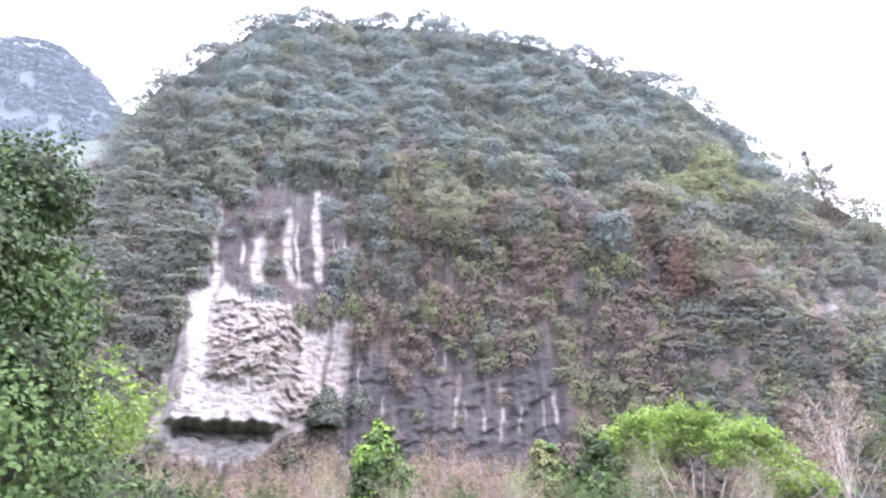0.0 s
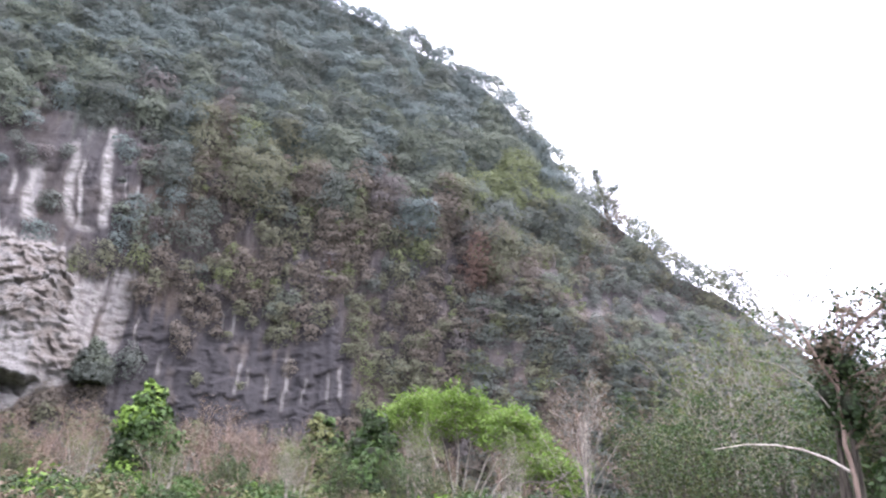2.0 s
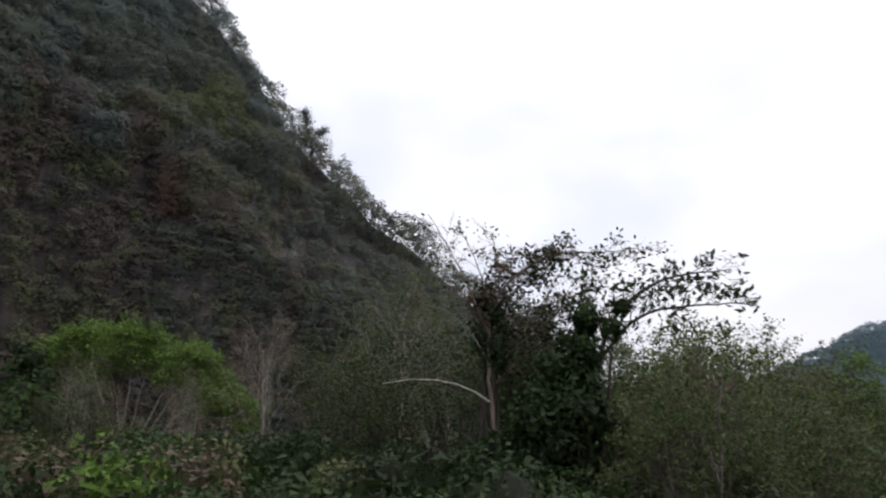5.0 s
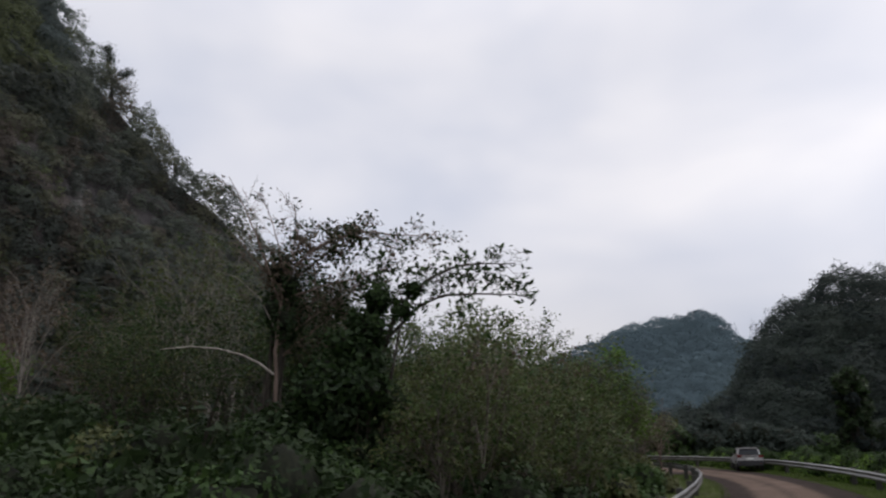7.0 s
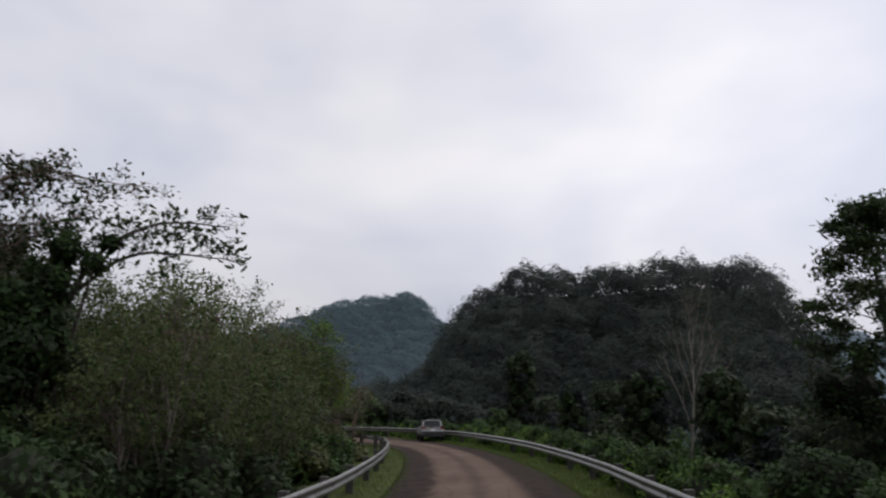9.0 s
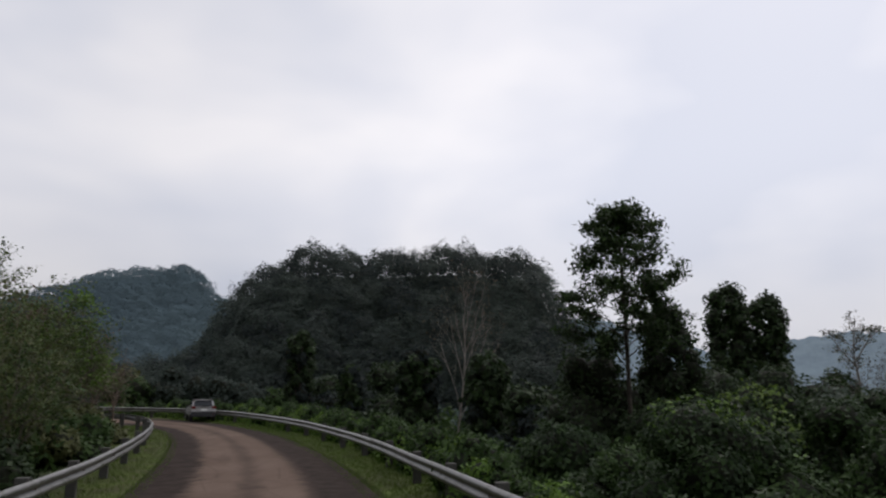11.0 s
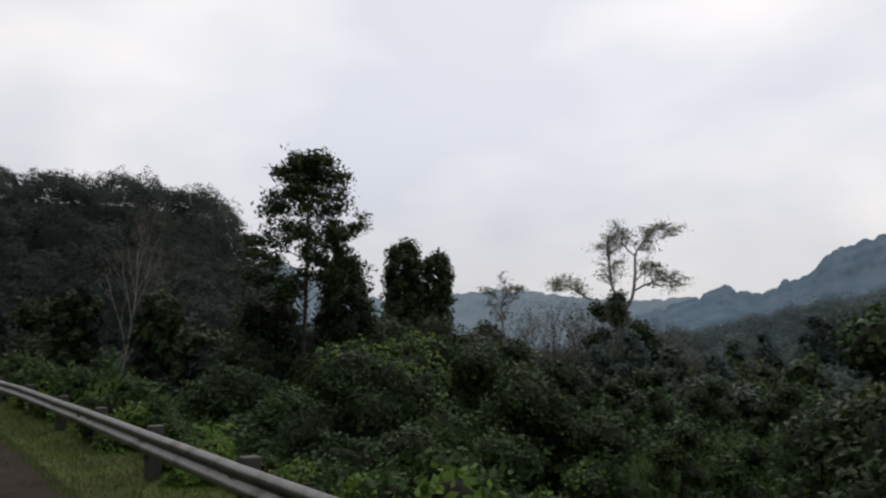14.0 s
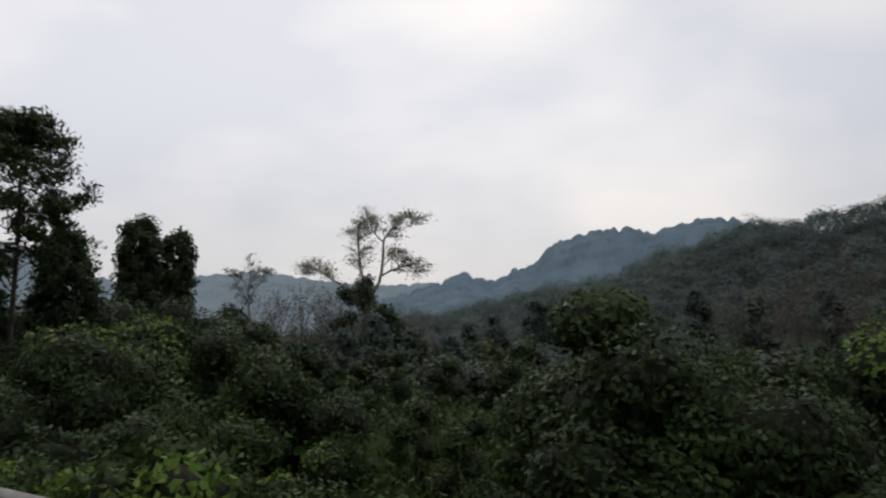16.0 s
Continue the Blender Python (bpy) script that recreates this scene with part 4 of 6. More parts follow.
def guided_tree(place, seed, guides, plan, leaf, per_tip, leaf_size, scatter, bark, name, label, group="", aspect=0.5, droop=0.25, jitter=0.7, thin=0.01, flat=0.6, category="tree", leaf_share=1.0):
    """A tree whose main limbs follow given curves. guides: (points (to the side, away, world height), radius at the base and tip, where its twigs begin, twigs, their length, lift)."""
    rng = np.random.default_rng(seed)
    bearing = math.atan2(-place[0], place[1])
    axes = np.array([[math.cos(bearing), math.sin(bearing), 0], [-math.sin(bearing), math.cos(bearing), 0], [0, 0, 1.0]])
    tubes, tips = [], []
    for pts, r0, r1, begin, twigs, length, lift, *leafy in guides:
        first = len(tips)
        line = (spline(pts, 5) - np.array([0, 0, place[2]])) @ axes
        line[1:-1] += rng.normal(0, 0.012 * length, (len(line) - 2, 3))
        radii = np.linspace(r0, r1, len(line))
        tubes.append((line, radii, 7))
        for k in range(twigs):
            f = begin + (1 - begin) * (k + rng.uniform(0.1, 0.9)) / twigs
            j = min(int(f * (len(line) - 1)), len(line) - 2)
            along_it = unit(line[j + 1] - line[j])
            side = unit(np.cross(along_it, rng.normal(0, 1, 3)))
            a = rng.uniform(0.6, 1.15)
            grow(rng, line[j], unit(along_it * math.cos(a) + side * math.sin(a) + np.array([0, 0, lift])), length * rng.uniform(0.55, 1.2) * (1.1 - 0.45 * f), max(radii[j] * 0.45, thin), 1, plan, tubes, tips, thin)
        if leafy:
            tips[first:] = [q for q in tips[first:] if rng.uniform() < leafy[0]]
    ob = thing(name, place, label, category, group)
    part("trunk", wood_mesh("trunk", tubes, bark), ob)
    if leaf:
        t = np.array([q for q, _ in tips])
        t = t[rng.uniform(0, 1, len(t)) < leaf_share]
        c = np.repeat(t, per_tip, 0) + rng.normal(0, scatter, (len(t) * per_tip, 3)) * np.array([1, 1, flat])
        pick = np.repeat(rng.integers(0, len(leaf), len(t)), per_tip)
        v, f, _ = leaf_quads(rng, c, np.tile([0, 0, 1.0], (len(c), 1)), leaf_size, aspect, jitter, droop)
        part("crown", mesh_of("crown", [(v, f, pick)], leaf), ob)
    return ob


def shrub(place, seed, blobs, leaves, size, mats, label, name="shrub", stem=None, aspect=0.6, droop=0.35, group="", category="shrub", weights=None, bark=BARK_DARK, jitter=0.42, loose=0.0, cap=None):
    """Foliage massed in rounded clumps (dx, dy, z, rx, rz) on thin stems."""
    rng = np.random.default_rng(seed)
    ob = thing(name, place, label, category, group)
    out, tubes = [], []
    c = np.array([b[:3] for b in blobs], float)
    s = np.array([(b[3], b[3], b[4]) for b in blobs], float)
    area = 12.6 * s[:, 0] * s[:, 2]
    want = int(min(leaves, 1.0 * area.sum() / (0.55 * aspect * size ** 2)))
    kind = rng.choice(len(mats), len(blobs), p=weights)
    turn = rng.uniform(0, 6, len(blobs))

    def wave(q, k):
        k = np.asarray(k)
        return 0.16 * np.sin(q[:, 0] * 4.1 + turn[k]) * np.sin(q[:, 1] * 3.7 + 2 * turn[k]) + 0.10 * np.sin(q[:, 2] * 7.3 + q[:, 0] * 5 + turn[k])
    pick = rng.choice(len(blobs), want * 2, p=area / area.sum())
    q = unit(rng.normal(0, 1, (want * 2, 3)))
    p = c[pick] + q * s[pick] * ((1 + wave(q, pick)) * rng.uniform(0.80, 1.14 + loose, want * 2))[:, None]
    seen = p[:, 2] > -0.3
    for k in range(len(blobs)):
        seen &= (pick == k) | ((((p - c[k]) / s[k]) ** 2).sum(1) > 0.74)
    p, q, pick = p[seen][:want], q[seen][:want], pick[seen][:want]
    tone = kind[pick]
    # cap: lighter leaves towards the top, for fresh growth and for painted-in skylight
    if cap is not None:
        high = (p[:, 2] / p[:, 2].max()) + 0.10 * np.sin(p[:, 0] * 2.3 + seed) + 0.08 * np.sin(p[:, 1] * 3.1)
        tone = np.where((q[:, 2] > 0.0) & (rng.uniform(0, 1, len(p)) < np.clip((high - 0.79) * 4, 0, 0.7)), cap, tone)
    # a dark ball in each clump paints the shade behind its leaves
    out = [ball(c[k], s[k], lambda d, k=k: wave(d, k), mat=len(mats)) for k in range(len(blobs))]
    n = unit(q * 0.9 + np.array([0, 0, 0.35]))
    v, f, _ = leaf_tris(rng, p, n, size, aspect + 0.1, jitter) if size > 0.3 else leaf_quads(rng, p, n, size, aspect, jitter, droop)
    out.append((v, f, tone))
    for (dx, dy, z, rx, rz) in blobs[::2]:
        base = np.array([dx * 0.06, dy * 0.06, -0.4])
        mid = (base + np.array([dx, dy, z])) / 2 + rng.normal(0, 0.15, 3)
        tubes.append(([base, mid, (dx, dy, z)], [0.03 + 0.012 * z, 0.03 + 0.008 * z, 0.02], 5))
    for t in tubes:
        part("stem", wood_mesh("stem", [t], stem or bark), ob)
    part("foliage", mesh_of("foliage", out, mats + [INNER_SHADE]), ob)
    return ob


def heap(rng, width, height, count, low=0.0):
    """Clumps laid over a dome, each hiding the stems below it."""
    out = []
    r = min(width, height) * 0.42
    for i in range(int(count * 1.3)):
        a, f = 2.4 * i + rng.uniform(-0.4, 0.4), (i + rng.uniform(0, 1)) / (count * 1.3)
        q = width * 0.85 * math.sqrt(max(1 - f ** 1.4, 0.0)) * rng.uniform(0.75, 1.05)
        s = r * rng.uniform(0.75, 1.2)
        out.append((math.cos(a) * q, math.sin(a) * q, low + max(f * height * rng.uniform(0.85, 1.0) - s * 0.45, s * 0.3), s, s * rng.uniform(0.75, 1.0)))
    return out


def column(rng, height, width, count, lean=0.0, taper=0.45):
    """Clumps crowded into a ragged column as wide as width."""
    out = []
    n = int(count * 2.4)
    for i in range(n):
        f = (i + 0.5) / n
        w = width * 0.72 * (1.0 - taper * f ** 1.6) * (1 - 0.55 * f ** 7) * (0.9 + 0.12 * math.sin(f * 7 + width))
        a, s = 2.4 * i + rng.uniform(-0.5, 0.5), w * rng.uniform(0.5, 0.72)
        out.append((math.cos(a) * w * 0.5 + lean * f * height, math.sin(a) * w * 0.5, max(f * height - s * 0.6, s * 0.4), s, max(s * rng.uniform(0.8, 1.1), height / n * 1.3)))
    return out


def pillar(rng, height, width, levels=7):
    """A dense upright column of lumps with a rounded, ragged top."""
    out = []
    for i in range(levels):
        f = (i + 0.5) / levels
        w = width * (1.0 if f < 0.75 else 0.78) * rng.uniform(0.85, 1.1)
        z, rz = f * height, height / levels * 0.8
        out.append((rng.normal(0, 0.04) * width, rng.normal(0, 0.04) * width, z - 0.2 * rz, w * 0.34, rz))
        turn = rng.uniform(0, 6)
        for k in range(4):
            a = turn + 1.6 * k
            out.append((math.cos(a) * w * 0.3, math.sin(a) * w * 0.3, z + rng.uniform(-0.8, 0.25) * rz, w * rng.uniform(0.15, 0.27), rz * rng.uniform(0.45, 0.9)))
    return out


def rise_to(az, r, el, place):
    return r * math.tan(radians(el)) + 2 - place[2]


R = np.random.default_rng(5)
TWIGS = [None, (4, 0.6, 0.55, 0.05, 0.12, 0.25), (3, 0.6, 0.5, 0.02, 0.16, 0.2), (0, 0, 0, 0, 0.15, 0)]
SPRAYS = [None, (4, 0.7, 0.5, 0.04, 0.12, 0.3), (0, 0, 0, 0, 0.15, 0)]
BROAD = [(9, 1.0, 0.42, 0.10, 0.07, 0.38), (5, 0.85, 0.5, 0.06, 0.15, 0.3), (4, 0.8, 0.5, 0.02, 0.2, 0.25), (0, 0, 0, 0, 0.2, 0)]
WILLOW = [(8, 0.55, 0.5, 0.10, 0.07, 0.3), (4, 0.6, 0.55, 0.08, 0.14, 0.25), (2, 0.7, 0.5, 0.0, 0.18, 0.2), (0, 0, 0, 0, 0.2, 0)]
BARE = [(8, 0.6, 0.55, 0.12, 0.06, 0.22), (5, 0.55, 0.55, 0.12, 0.12, 0.25), (3, 0.5, 0.5, 0.08, 0.15, 0.2), (0, 0, 0, 0.05, 0.15, 0)]

# the ivy-wrapped tree and the fresh green saplings beside it
p = at(117.0, 24)
ivy_blobs = column(R, rise_to(117, 24, 28.0, p), 6.0, 9, -0.01, 0.3)
shrub(p, 21, ivy_blobs, 60000, 0.2, [LEAF_DARK, LEAF_MID, LEAF_FRESH], "tall roadside tree wrapped in dark green ivy", "ivy_tree", category="tree", weights=[0.84, 0.16, 0.0], aspect=0.7, loose=0.25)
p = at(108.3, 36)
tree(p, 22, rise_to(108.3, 36, 15.5, p), WILLOW, [LEAF_LIME, LEAF_FRESH, LEAF_WILLOW], 9, 0.26, 0.3, BARK, name="young_tree", label="fresh light green young tree below the cliff", stems=4, spread=0.22, far=True, thin=0.012)
p = at(104.5, 32)
shrub(p, 23, heap(R, 3.4, rise_to(104.5, 32, 7.6, p), 9), 5000, 0.28, [LEAF_DARK, LEAF_MID], "dark green rounded shrub", weights=[0.7, 0.3])
p = at(87.2, 62)
shrub(p, 24, column(R, rise_to(87.2, 62, 11.0, p), 3.6, 9), 5000, 0.42, [LEAF_MID, LEAF_FRESH, LEAF_DARK, LEAF_LIME], "creeper-covered tree with a bright green top", "creeper_tree", category="tree", weights=[0.5, 0.2, 0.3, 0.0], cap=3, loose=0.35)
p = at(70.5, 62)
shrub(p, 25, column(R, rise_to(70.5, 62, 10.2, p), 5.5, 9), 5000, 0.42, [LEAF_DARK, LEAF_MID], "dark green creeper-covered tree", "creeper_tree", category="tree", weights=[0.7, 0.3])
p = at(74.5, 70)
shrub(p, 26, column(R, rise_to(74.5, 70, 9.8, p), 5.0, 11), 5000, 0.45, [LEAF_MID, LEAF_OLIVE, LEAF_WILLOW], "olive green roadside tree", "roadside_tree", category="tree")
p = at(63.5, 70)
lime_limbs = []
for k in range(9):
    e = -6.5 + 2.0 * k + R.uniform(-0.7, 0.7)
    top = 15.6 - 0.055 * (e + 1.0) ** 2 - (0.03 * e if e > 0 else 0) + R.uniform(-0.5, 0.3)
    away = R.uniform(-3, 3)
    lime_limbs.append(([(0.2 * e, 0.1 * away, p[2] - 0.3), (0.3 * e + R.uniform(-0.5, 0.5), 0.4 * away, p[2] + 2.6), (0.6 * e + R.uniform(-0.5, 0.5), 0.8 * away, 0.4 * top + 0.6 * (p[2] + 4)), (0.9 * e, away, top - 1.3), (1.1 * e, away * 1.1, top - 0.2)], 0.13, 0.04, 0.56, 22, 2.9, 0.12))
guided_tree(p, 27, lime_limbs, TWIGS, [LEAF_LIME, LEAF_LIME, LEAF_FRESH], 4, 0.36, 0.5, BARK_ASH, "spreading_tree", "spreading tree with fresh yellow-green leaves and pale stems", flat=0.35, thin=0.025)
tree(at(54.0, 44), 28, rise_to(54.0, 44, 13.9, at(54.0, 44)), BARE, LEAF_BROWN, 2, 0.2, 0.4, BARK_ASH, name="bare_tree", label="leafless tree with pale branching limbs", stems=2, spread=0.10, thin=0.018, radius=0.13)

# belt of bare and half-bare trees along the foot of the cliff
bare_a = tree(at(82, 95), 31, 12.5, BARE, LEAF_BROWN, 1, 0.35, 0.45, TWIG, name="bare_tree", label="leafless brown tree at the foot of the cliff", group="bare trees", stems=2, spread=0.25, thin=0.02)
sage_a = tree(at(47, 60), 32, 14.5, WILLOW, [LEAF_OLIVE, LEAF_WILLOW, LEAF_MID, LEAF_OLIVE], 4, 0.2, 0.34, BARK_ASH, name="slender_tree", label="slender tree with thin light green leaves", group="slender trees", far=True, stems=4, spread=0.18, thin=0.014)
sage_b = tree(at(43.5, 50), 33, 11.5, WILLOW, [LEAF_MID, LEAF_DARK, LEAF_OLIVE, LEAF_DARK], 8, 0.19, 0.32, BARK_DARK, name="slender_tree", label="slender tree with sparse dark leaves", group="slender trees", far=True, stems=4, spread=0.22, thin=0.014)


def spin(place, turn, scale):
    return Matrix.LocRotScale(Vector(place), Euler((0, 0, radians(turn))), Vector((scale, scale, scale * R.uniform(0.9, 1.1))))


for az, r, el in [(101, 62, 8), (97.5, 58, 8), (95.5, 66, 8.6), (93.5, 60, 8.2), (91.3, 64, 9), (86.3, 60, 9), (84, 66, 9.4), (82, 60, 9), (80, 66, 9.3), (78.5, 62, 9), (75.5, 66, 8.6), (72.8, 62, 8), (106, 110, 9.5), (102, 100, 8.5), (104, 120, 9), (100, 100, 8), (98, 90, 8), (94.5, 88, 8), (92, 90, 9), (88, 86, 8.6), (81, 88, 9.8), (75.5, 86, 9), (72.5, 90, 9.5), (68, 95, 10), (65, 90, 9.5), (96, 105, 8.6), (93, 98, 8), (90.5, 110, 9.5), (86.5, 92, 9.5), (84, 105, 10.8), (79, 100, 9.5), (77, 96, 9), (74, 118, 10), (60.5, 95, 10.8), (57.5, 85, 10.5), (55, 96, 11), (50, 80, 11.5), (45, 90, 12)]:
    p = at(az, r)
    copy_thing(bare_a, spin(p, R.uniform(0, 360), rise_to(az, r, el, p) / 12.5))
for az, r, el in [(49.5, 66, 13), (40.8, 46, 14.6), (44.2, 42, 14.9), (47.8, 50, 12.5), (59.5, 56, 8.5), (67, 58, 9), (77, 60, 8.5), (85, 70, 7), (65.5, 34, 7.8), (68.5, 42, 8.8), (72.5, 36, 8.2), (76.5, 38, 8), (81, 40, 8.4), (85.5, 38, 7.4), (91, 42, 7.6), (95, 44, 7.8), (100, 46, 8), (103.5, 44, 7.4)]:
    p = at(az, r)
    copy_thing(sage_a if R.uniform() < 0.5 else sage_b, spin(p, R.uniform(0, 360), rise_to(az, r, el, p) / 13.0))

# a bush rooted in the foot of the white face
p = hill_points(np.array(91.7), np.array(0.135), **CLIFF) * np.array([0.985, 0.985, 1.0])
shrub(p, 95, column(R, 8.5, 5.0, 7), 4000, 0.5, [CLIFF_DARK, CLIFF_GREEN], "dark green bush growing at the foot of the white rock", weights=[0.6, 0.4], loose=0.3)

# single trees standing up from the crests
RIDGE = [(6, 0.8, 0.42, 0.12, 0.09, 0.4), (4, 0.75, 0.5, 0.08, 0.15, 0.3), (0, 0, 0, 0.02, 0.2, 0)]
ridge_a = tree(hill_points(np.array(97.0), np.array(0.985), **CLIFF), 91, 6.5, RIDGE, [CLIFF_DARK], 9, 0.36, 0.42, BARK_DARK, name="ridge_tree", label="dark tree standing up from the crest", group="ridge trees", far=True, thin=0.05)
ridge_b = tree(hill_points(np.array(86.0), np.array(0.985), **CLIFF), 92, 7.5, RIDGE, [CLIFF_DARK, CLIFF_DARK, CLIFF_GREEN], 7, 0.34, 0.42, BARK_DARK, name="ridge_tree", label="dark tree standing up from the crest", group="ridge trees", far=True, lean=(0.1, 0.1), thin=0.05)
for spec, low, high, count in ((CLIFF, 44, 110, 80), (BIG, -26, 0, 40), (SIDE, -100, -74, 16)):
    for k in range(count):
        az = low + (high - low) * (k + R.uniform(0, 1)) / count
        q = hill_points(np.array(az), np.array(R.uniform(0.95, 1.0)), **spec)
        q[2] -= 1.6
        copy_thing(ridge_a if R.uniform() < 0.5 else ridge_b, spin(q, R.uniform(0, 360), R.uniform(0.5, 1.1)))
p = hill_points(np.array(50.7), np.array(0.985), **CLIFF)
base = p[2] + 3.0
guided_tree(p, 93, [([(0, 0, base - 5), (-0.8, 0, base + 5), (-2.4, 0, base + 11), (-2.9, 0, base + 15.5)], 0.5, 0.15, 0.38, 26, 2.3, 0.15),
                    ([(-0.8, 0, base + 5), (1.2, 0, base + 7), (3.4, 0, base + 9.2)], 0.25, 0.12, 0.35, 14, 1.9, 0.1), ([(-0.2, 0, base + 1.5), (1.5, 0, base + 2.6), (3.0, 0, base + 3.6)], 0.2, 0.1, 0.6, 5, 1.6, 0.1), ([(0, 0, base), (-1.8, 0, base + 3.5), (-3.0, 0, base + 6)], 0.2, 0.1, 0.5, 6, 1.6, 0.1)],
            SPRAYS, [CLIFF_DARK, LEAF_DARK], 5, 0.5, 0.7, BARK_DARK, "lone_tree", "lone crooked tree on the cliff's shoulder", thin=0.06, category="tree")
tree(hill_points(np.array(57.4), np.array(0.72), **CLIFF), 94, 8.0, [(3, 0.5, 0.3, 0.1, 0.04, 0.6), (0, 0, 0, 0, 0.1, 0)], None, bark=BARK_PALE, name="dead_tree", label="pale dead trunk on the cliff slope", radius=0.3)

# roadside trees left of the inner rail
sage_c = tree(at(22, 24), 34, 7.6, WILLOW, [LEAF_WILLOW, LEAF_MID, LEAF_WILLOW, LEAF_OLIVE], 7, 0.17, 0.2, BARK, name="slender_tree", label="slender roadside tree with thin light green leaves", group="slender trees", stems=4, spread=0.24, thin=0.012)
sage_d = tree(at(16.5, 28), 35, 7.0, WILLOW, [LEAF_WILLOW, LEAF_MID, LEAF_OLIVE], 7, 0.17, 0.2, BARK, name="slender_tree", label="thicket of slender roadside stems with sage green leaves", group="slender trees", stems=5, spread=0.3, thin=0.011)
for az, r, el in [(25.5, 26, 11), (19.5, 30, 10.6), (13.8, 33, 8.6), (11.5, 38, 7.4), (9.6, 42, 5.6), (28, 32, 11), (31, 28, 11), (34, 30, 12), (43, 28, 12), (47.5, 33, 11), (24, 38, 11.5), (10.5, 33, 6), (8.4, 46, 4.2), (14.5, 24, 6.5), (20.5, 20, 6.0), (39, 34, 13), (17, 34, 10), (22, 32, 11), (12.6, 28, 6), (33.2, 24, 12.6), (35.2, 26, 12.0), (29.4, 23, 11.2), (31.2, 26, 12.4), (22.5, 15.5, 9.6), (24.5, 17, 9.0), (19, 17, 7.2), (16, 19, 6.0), (13.5, 22, 5.2), (18.5, 22, 8.5), (21.5, 24, 10), (45.5, 26, 9)]:
    p = at(az, r)
    kind, tall = (sage_b, 11.5) if az > 27 else (sage_c, 7.6) if R.uniform() < 0.5 else (sage_d, 7.0)
    copy_thing(kind, spin(p, R.uniform(0, 360), rise_to(az, r, el, p) / tall))

p = at(10.4, 33)
tree(p, 36, rise_to(10.4, 33, 7.4, p), BROAD, [LEAF_FRESH, LEAF_WILLOW, LEAF_FRESH], 5, 0.2, 0.22, BARK, name="roadside_tree", label="fresh green roadside tree at the inside of the bend", lean=(0.12, 0), stems=2, spread=0.2, thin=0.012)
for az, r, el in [(8.6, 38, 5.6), (7.0, 42, 4.4), (12.5, 36, 7.8), (15.2, 25, 7.4), (17.8, 21, 8.0), (20.2, 19, 9.4), (23.4, 21, 9.8), (25.5, 18, 8.8)]:
    p = at(az, r)
    copy_thing(bare_a, spin(p, R.uniform(0, 360), rise_to(az, r, el, p) / 12.5))

# the twiggy tree with hanging creeper
p = at(36.9, 17.6)
twiggy = guided_tree(p, 47, [
    ([(0, 0, p[2] - 0.3), (0.05, 0, 2.4), (0.0, 0, 4.4), (0.05, 0.1, 5.6), (0.2, 0, 6.6), (0.5, 0, 7.4)], 0.062, 0.018, 0.7, 14, 1.1, 0.15, 0.7),
    ([(0.05, 0, 5.5), (-0.5, -0.2, 6.9), (-0.95, -0.3, 7.9), (-1.4, -0.4, 8.7)], 0.03, 0.006, 0.4, 7, 0.8, 0.4, 0.1),
    ([(0.15, 0, 6.2), (-0.15, 0.2, 7.3), (-0.45, 0.3, 8.3)], 0.025, 0.006, 0.3, 8, 0.8, 0.5, 0.12), ([(0.2, 0, 6.4), (0.35, 0.2, 7.5), (0.25, 0.3, 8.3)], 0.025, 0.006, 0.3, 8, 0.8, 0.5, 0.12), ([(0.1, 0, 5.9), (-0.7, 0.3, 6.8), (-1.1, 0.4, 7.4)], 0.025, 0.006, 0.3, 7, 0.7, 0.4, 0.15),
    ([(0.2, 0, 6.3), (0.8, -0.2, 7.0), (1.9, -0.4, 7.45), (2.9, -0.5, 7.4), (3.9, -0.6, 7.45)], 0.04, 0.008, 0.12, 26, 0.8, 0.08, 0.75),
    ([(0.3, 0.1, 6.2), (1.0, 0.3, 6.9), (1.6, 0.4, 7.4), (2.2, 0.5, 7.8)], 0.03, 0.008, 0.15, 18, 0.75, 0.12, 0.7), ([(0.1, 0, 6.0), (0.5, -0.3, 6.7), (1.2, -0.5, 7.1), (1.8, -0.6, 7.2)], 0.03, 0.008, 0.1, 18, 0.7, 0.1, 0.8),
    ([(0.3, 0.1, 5.8), (1.2, 0.3, 6.2), (2.2, 0.4, 6.5), (3.0, 0.5, 6.9)], 0.035, 0.008, 0.2, 18, 0.8, 0.12, 0.5), ([(0.05, 0.1, 4.6), (0.8, 0.3, 5.3), (1.7, 0.4, 6.0), (2.4, 0.5, 6.6)], 0.03, 0.008, 0.2, 12, 0.8, 0.2, 0.3),
    ([(0.0, 0.2, 4.2), (0.6, 0.5, 4.8), (1.2, 0.7, 5.3), (1.8, 0.8, 5.6)], 0.03, 0.008, 0.1, 26, 0.85, 0.1, 0.8), ([(0.05, 0.3, 5.0), (0.6, 0.6, 5.6), (1.3, 0.8, 6.1), (2.0, 0.9, 6.2)], 0.03, 0.008, 0.1, 26, 0.85, 0.1, 0.8)],
    TWIGS, [LEAF_DARK, LEAF_BROWN, LEAF_DARK], 3, 0.125, 0.13, TWIG, "twiggy_tree", "half-dead twiggy tree with sparse dark leaves", aspect=0.55, thin=0.006, leaf_share=0.5)
bend = [(-0.80 * s + 0.03, -0.60 * s - 0.1, z) for s, z in ((0.0, 4.36), (0.35, 4.62), (0.8, 4.82), (1.3, 4.94), (1.9, 4.98), (2.6, 4.9))]
part("broken_branch", wood_mesh("broken_branch", [(bend, [0.036, 0.032, 0.028, 0.024, 0.018, 0.01], 6)], BARK_PALE), twiggy, "pale bare broken branch")
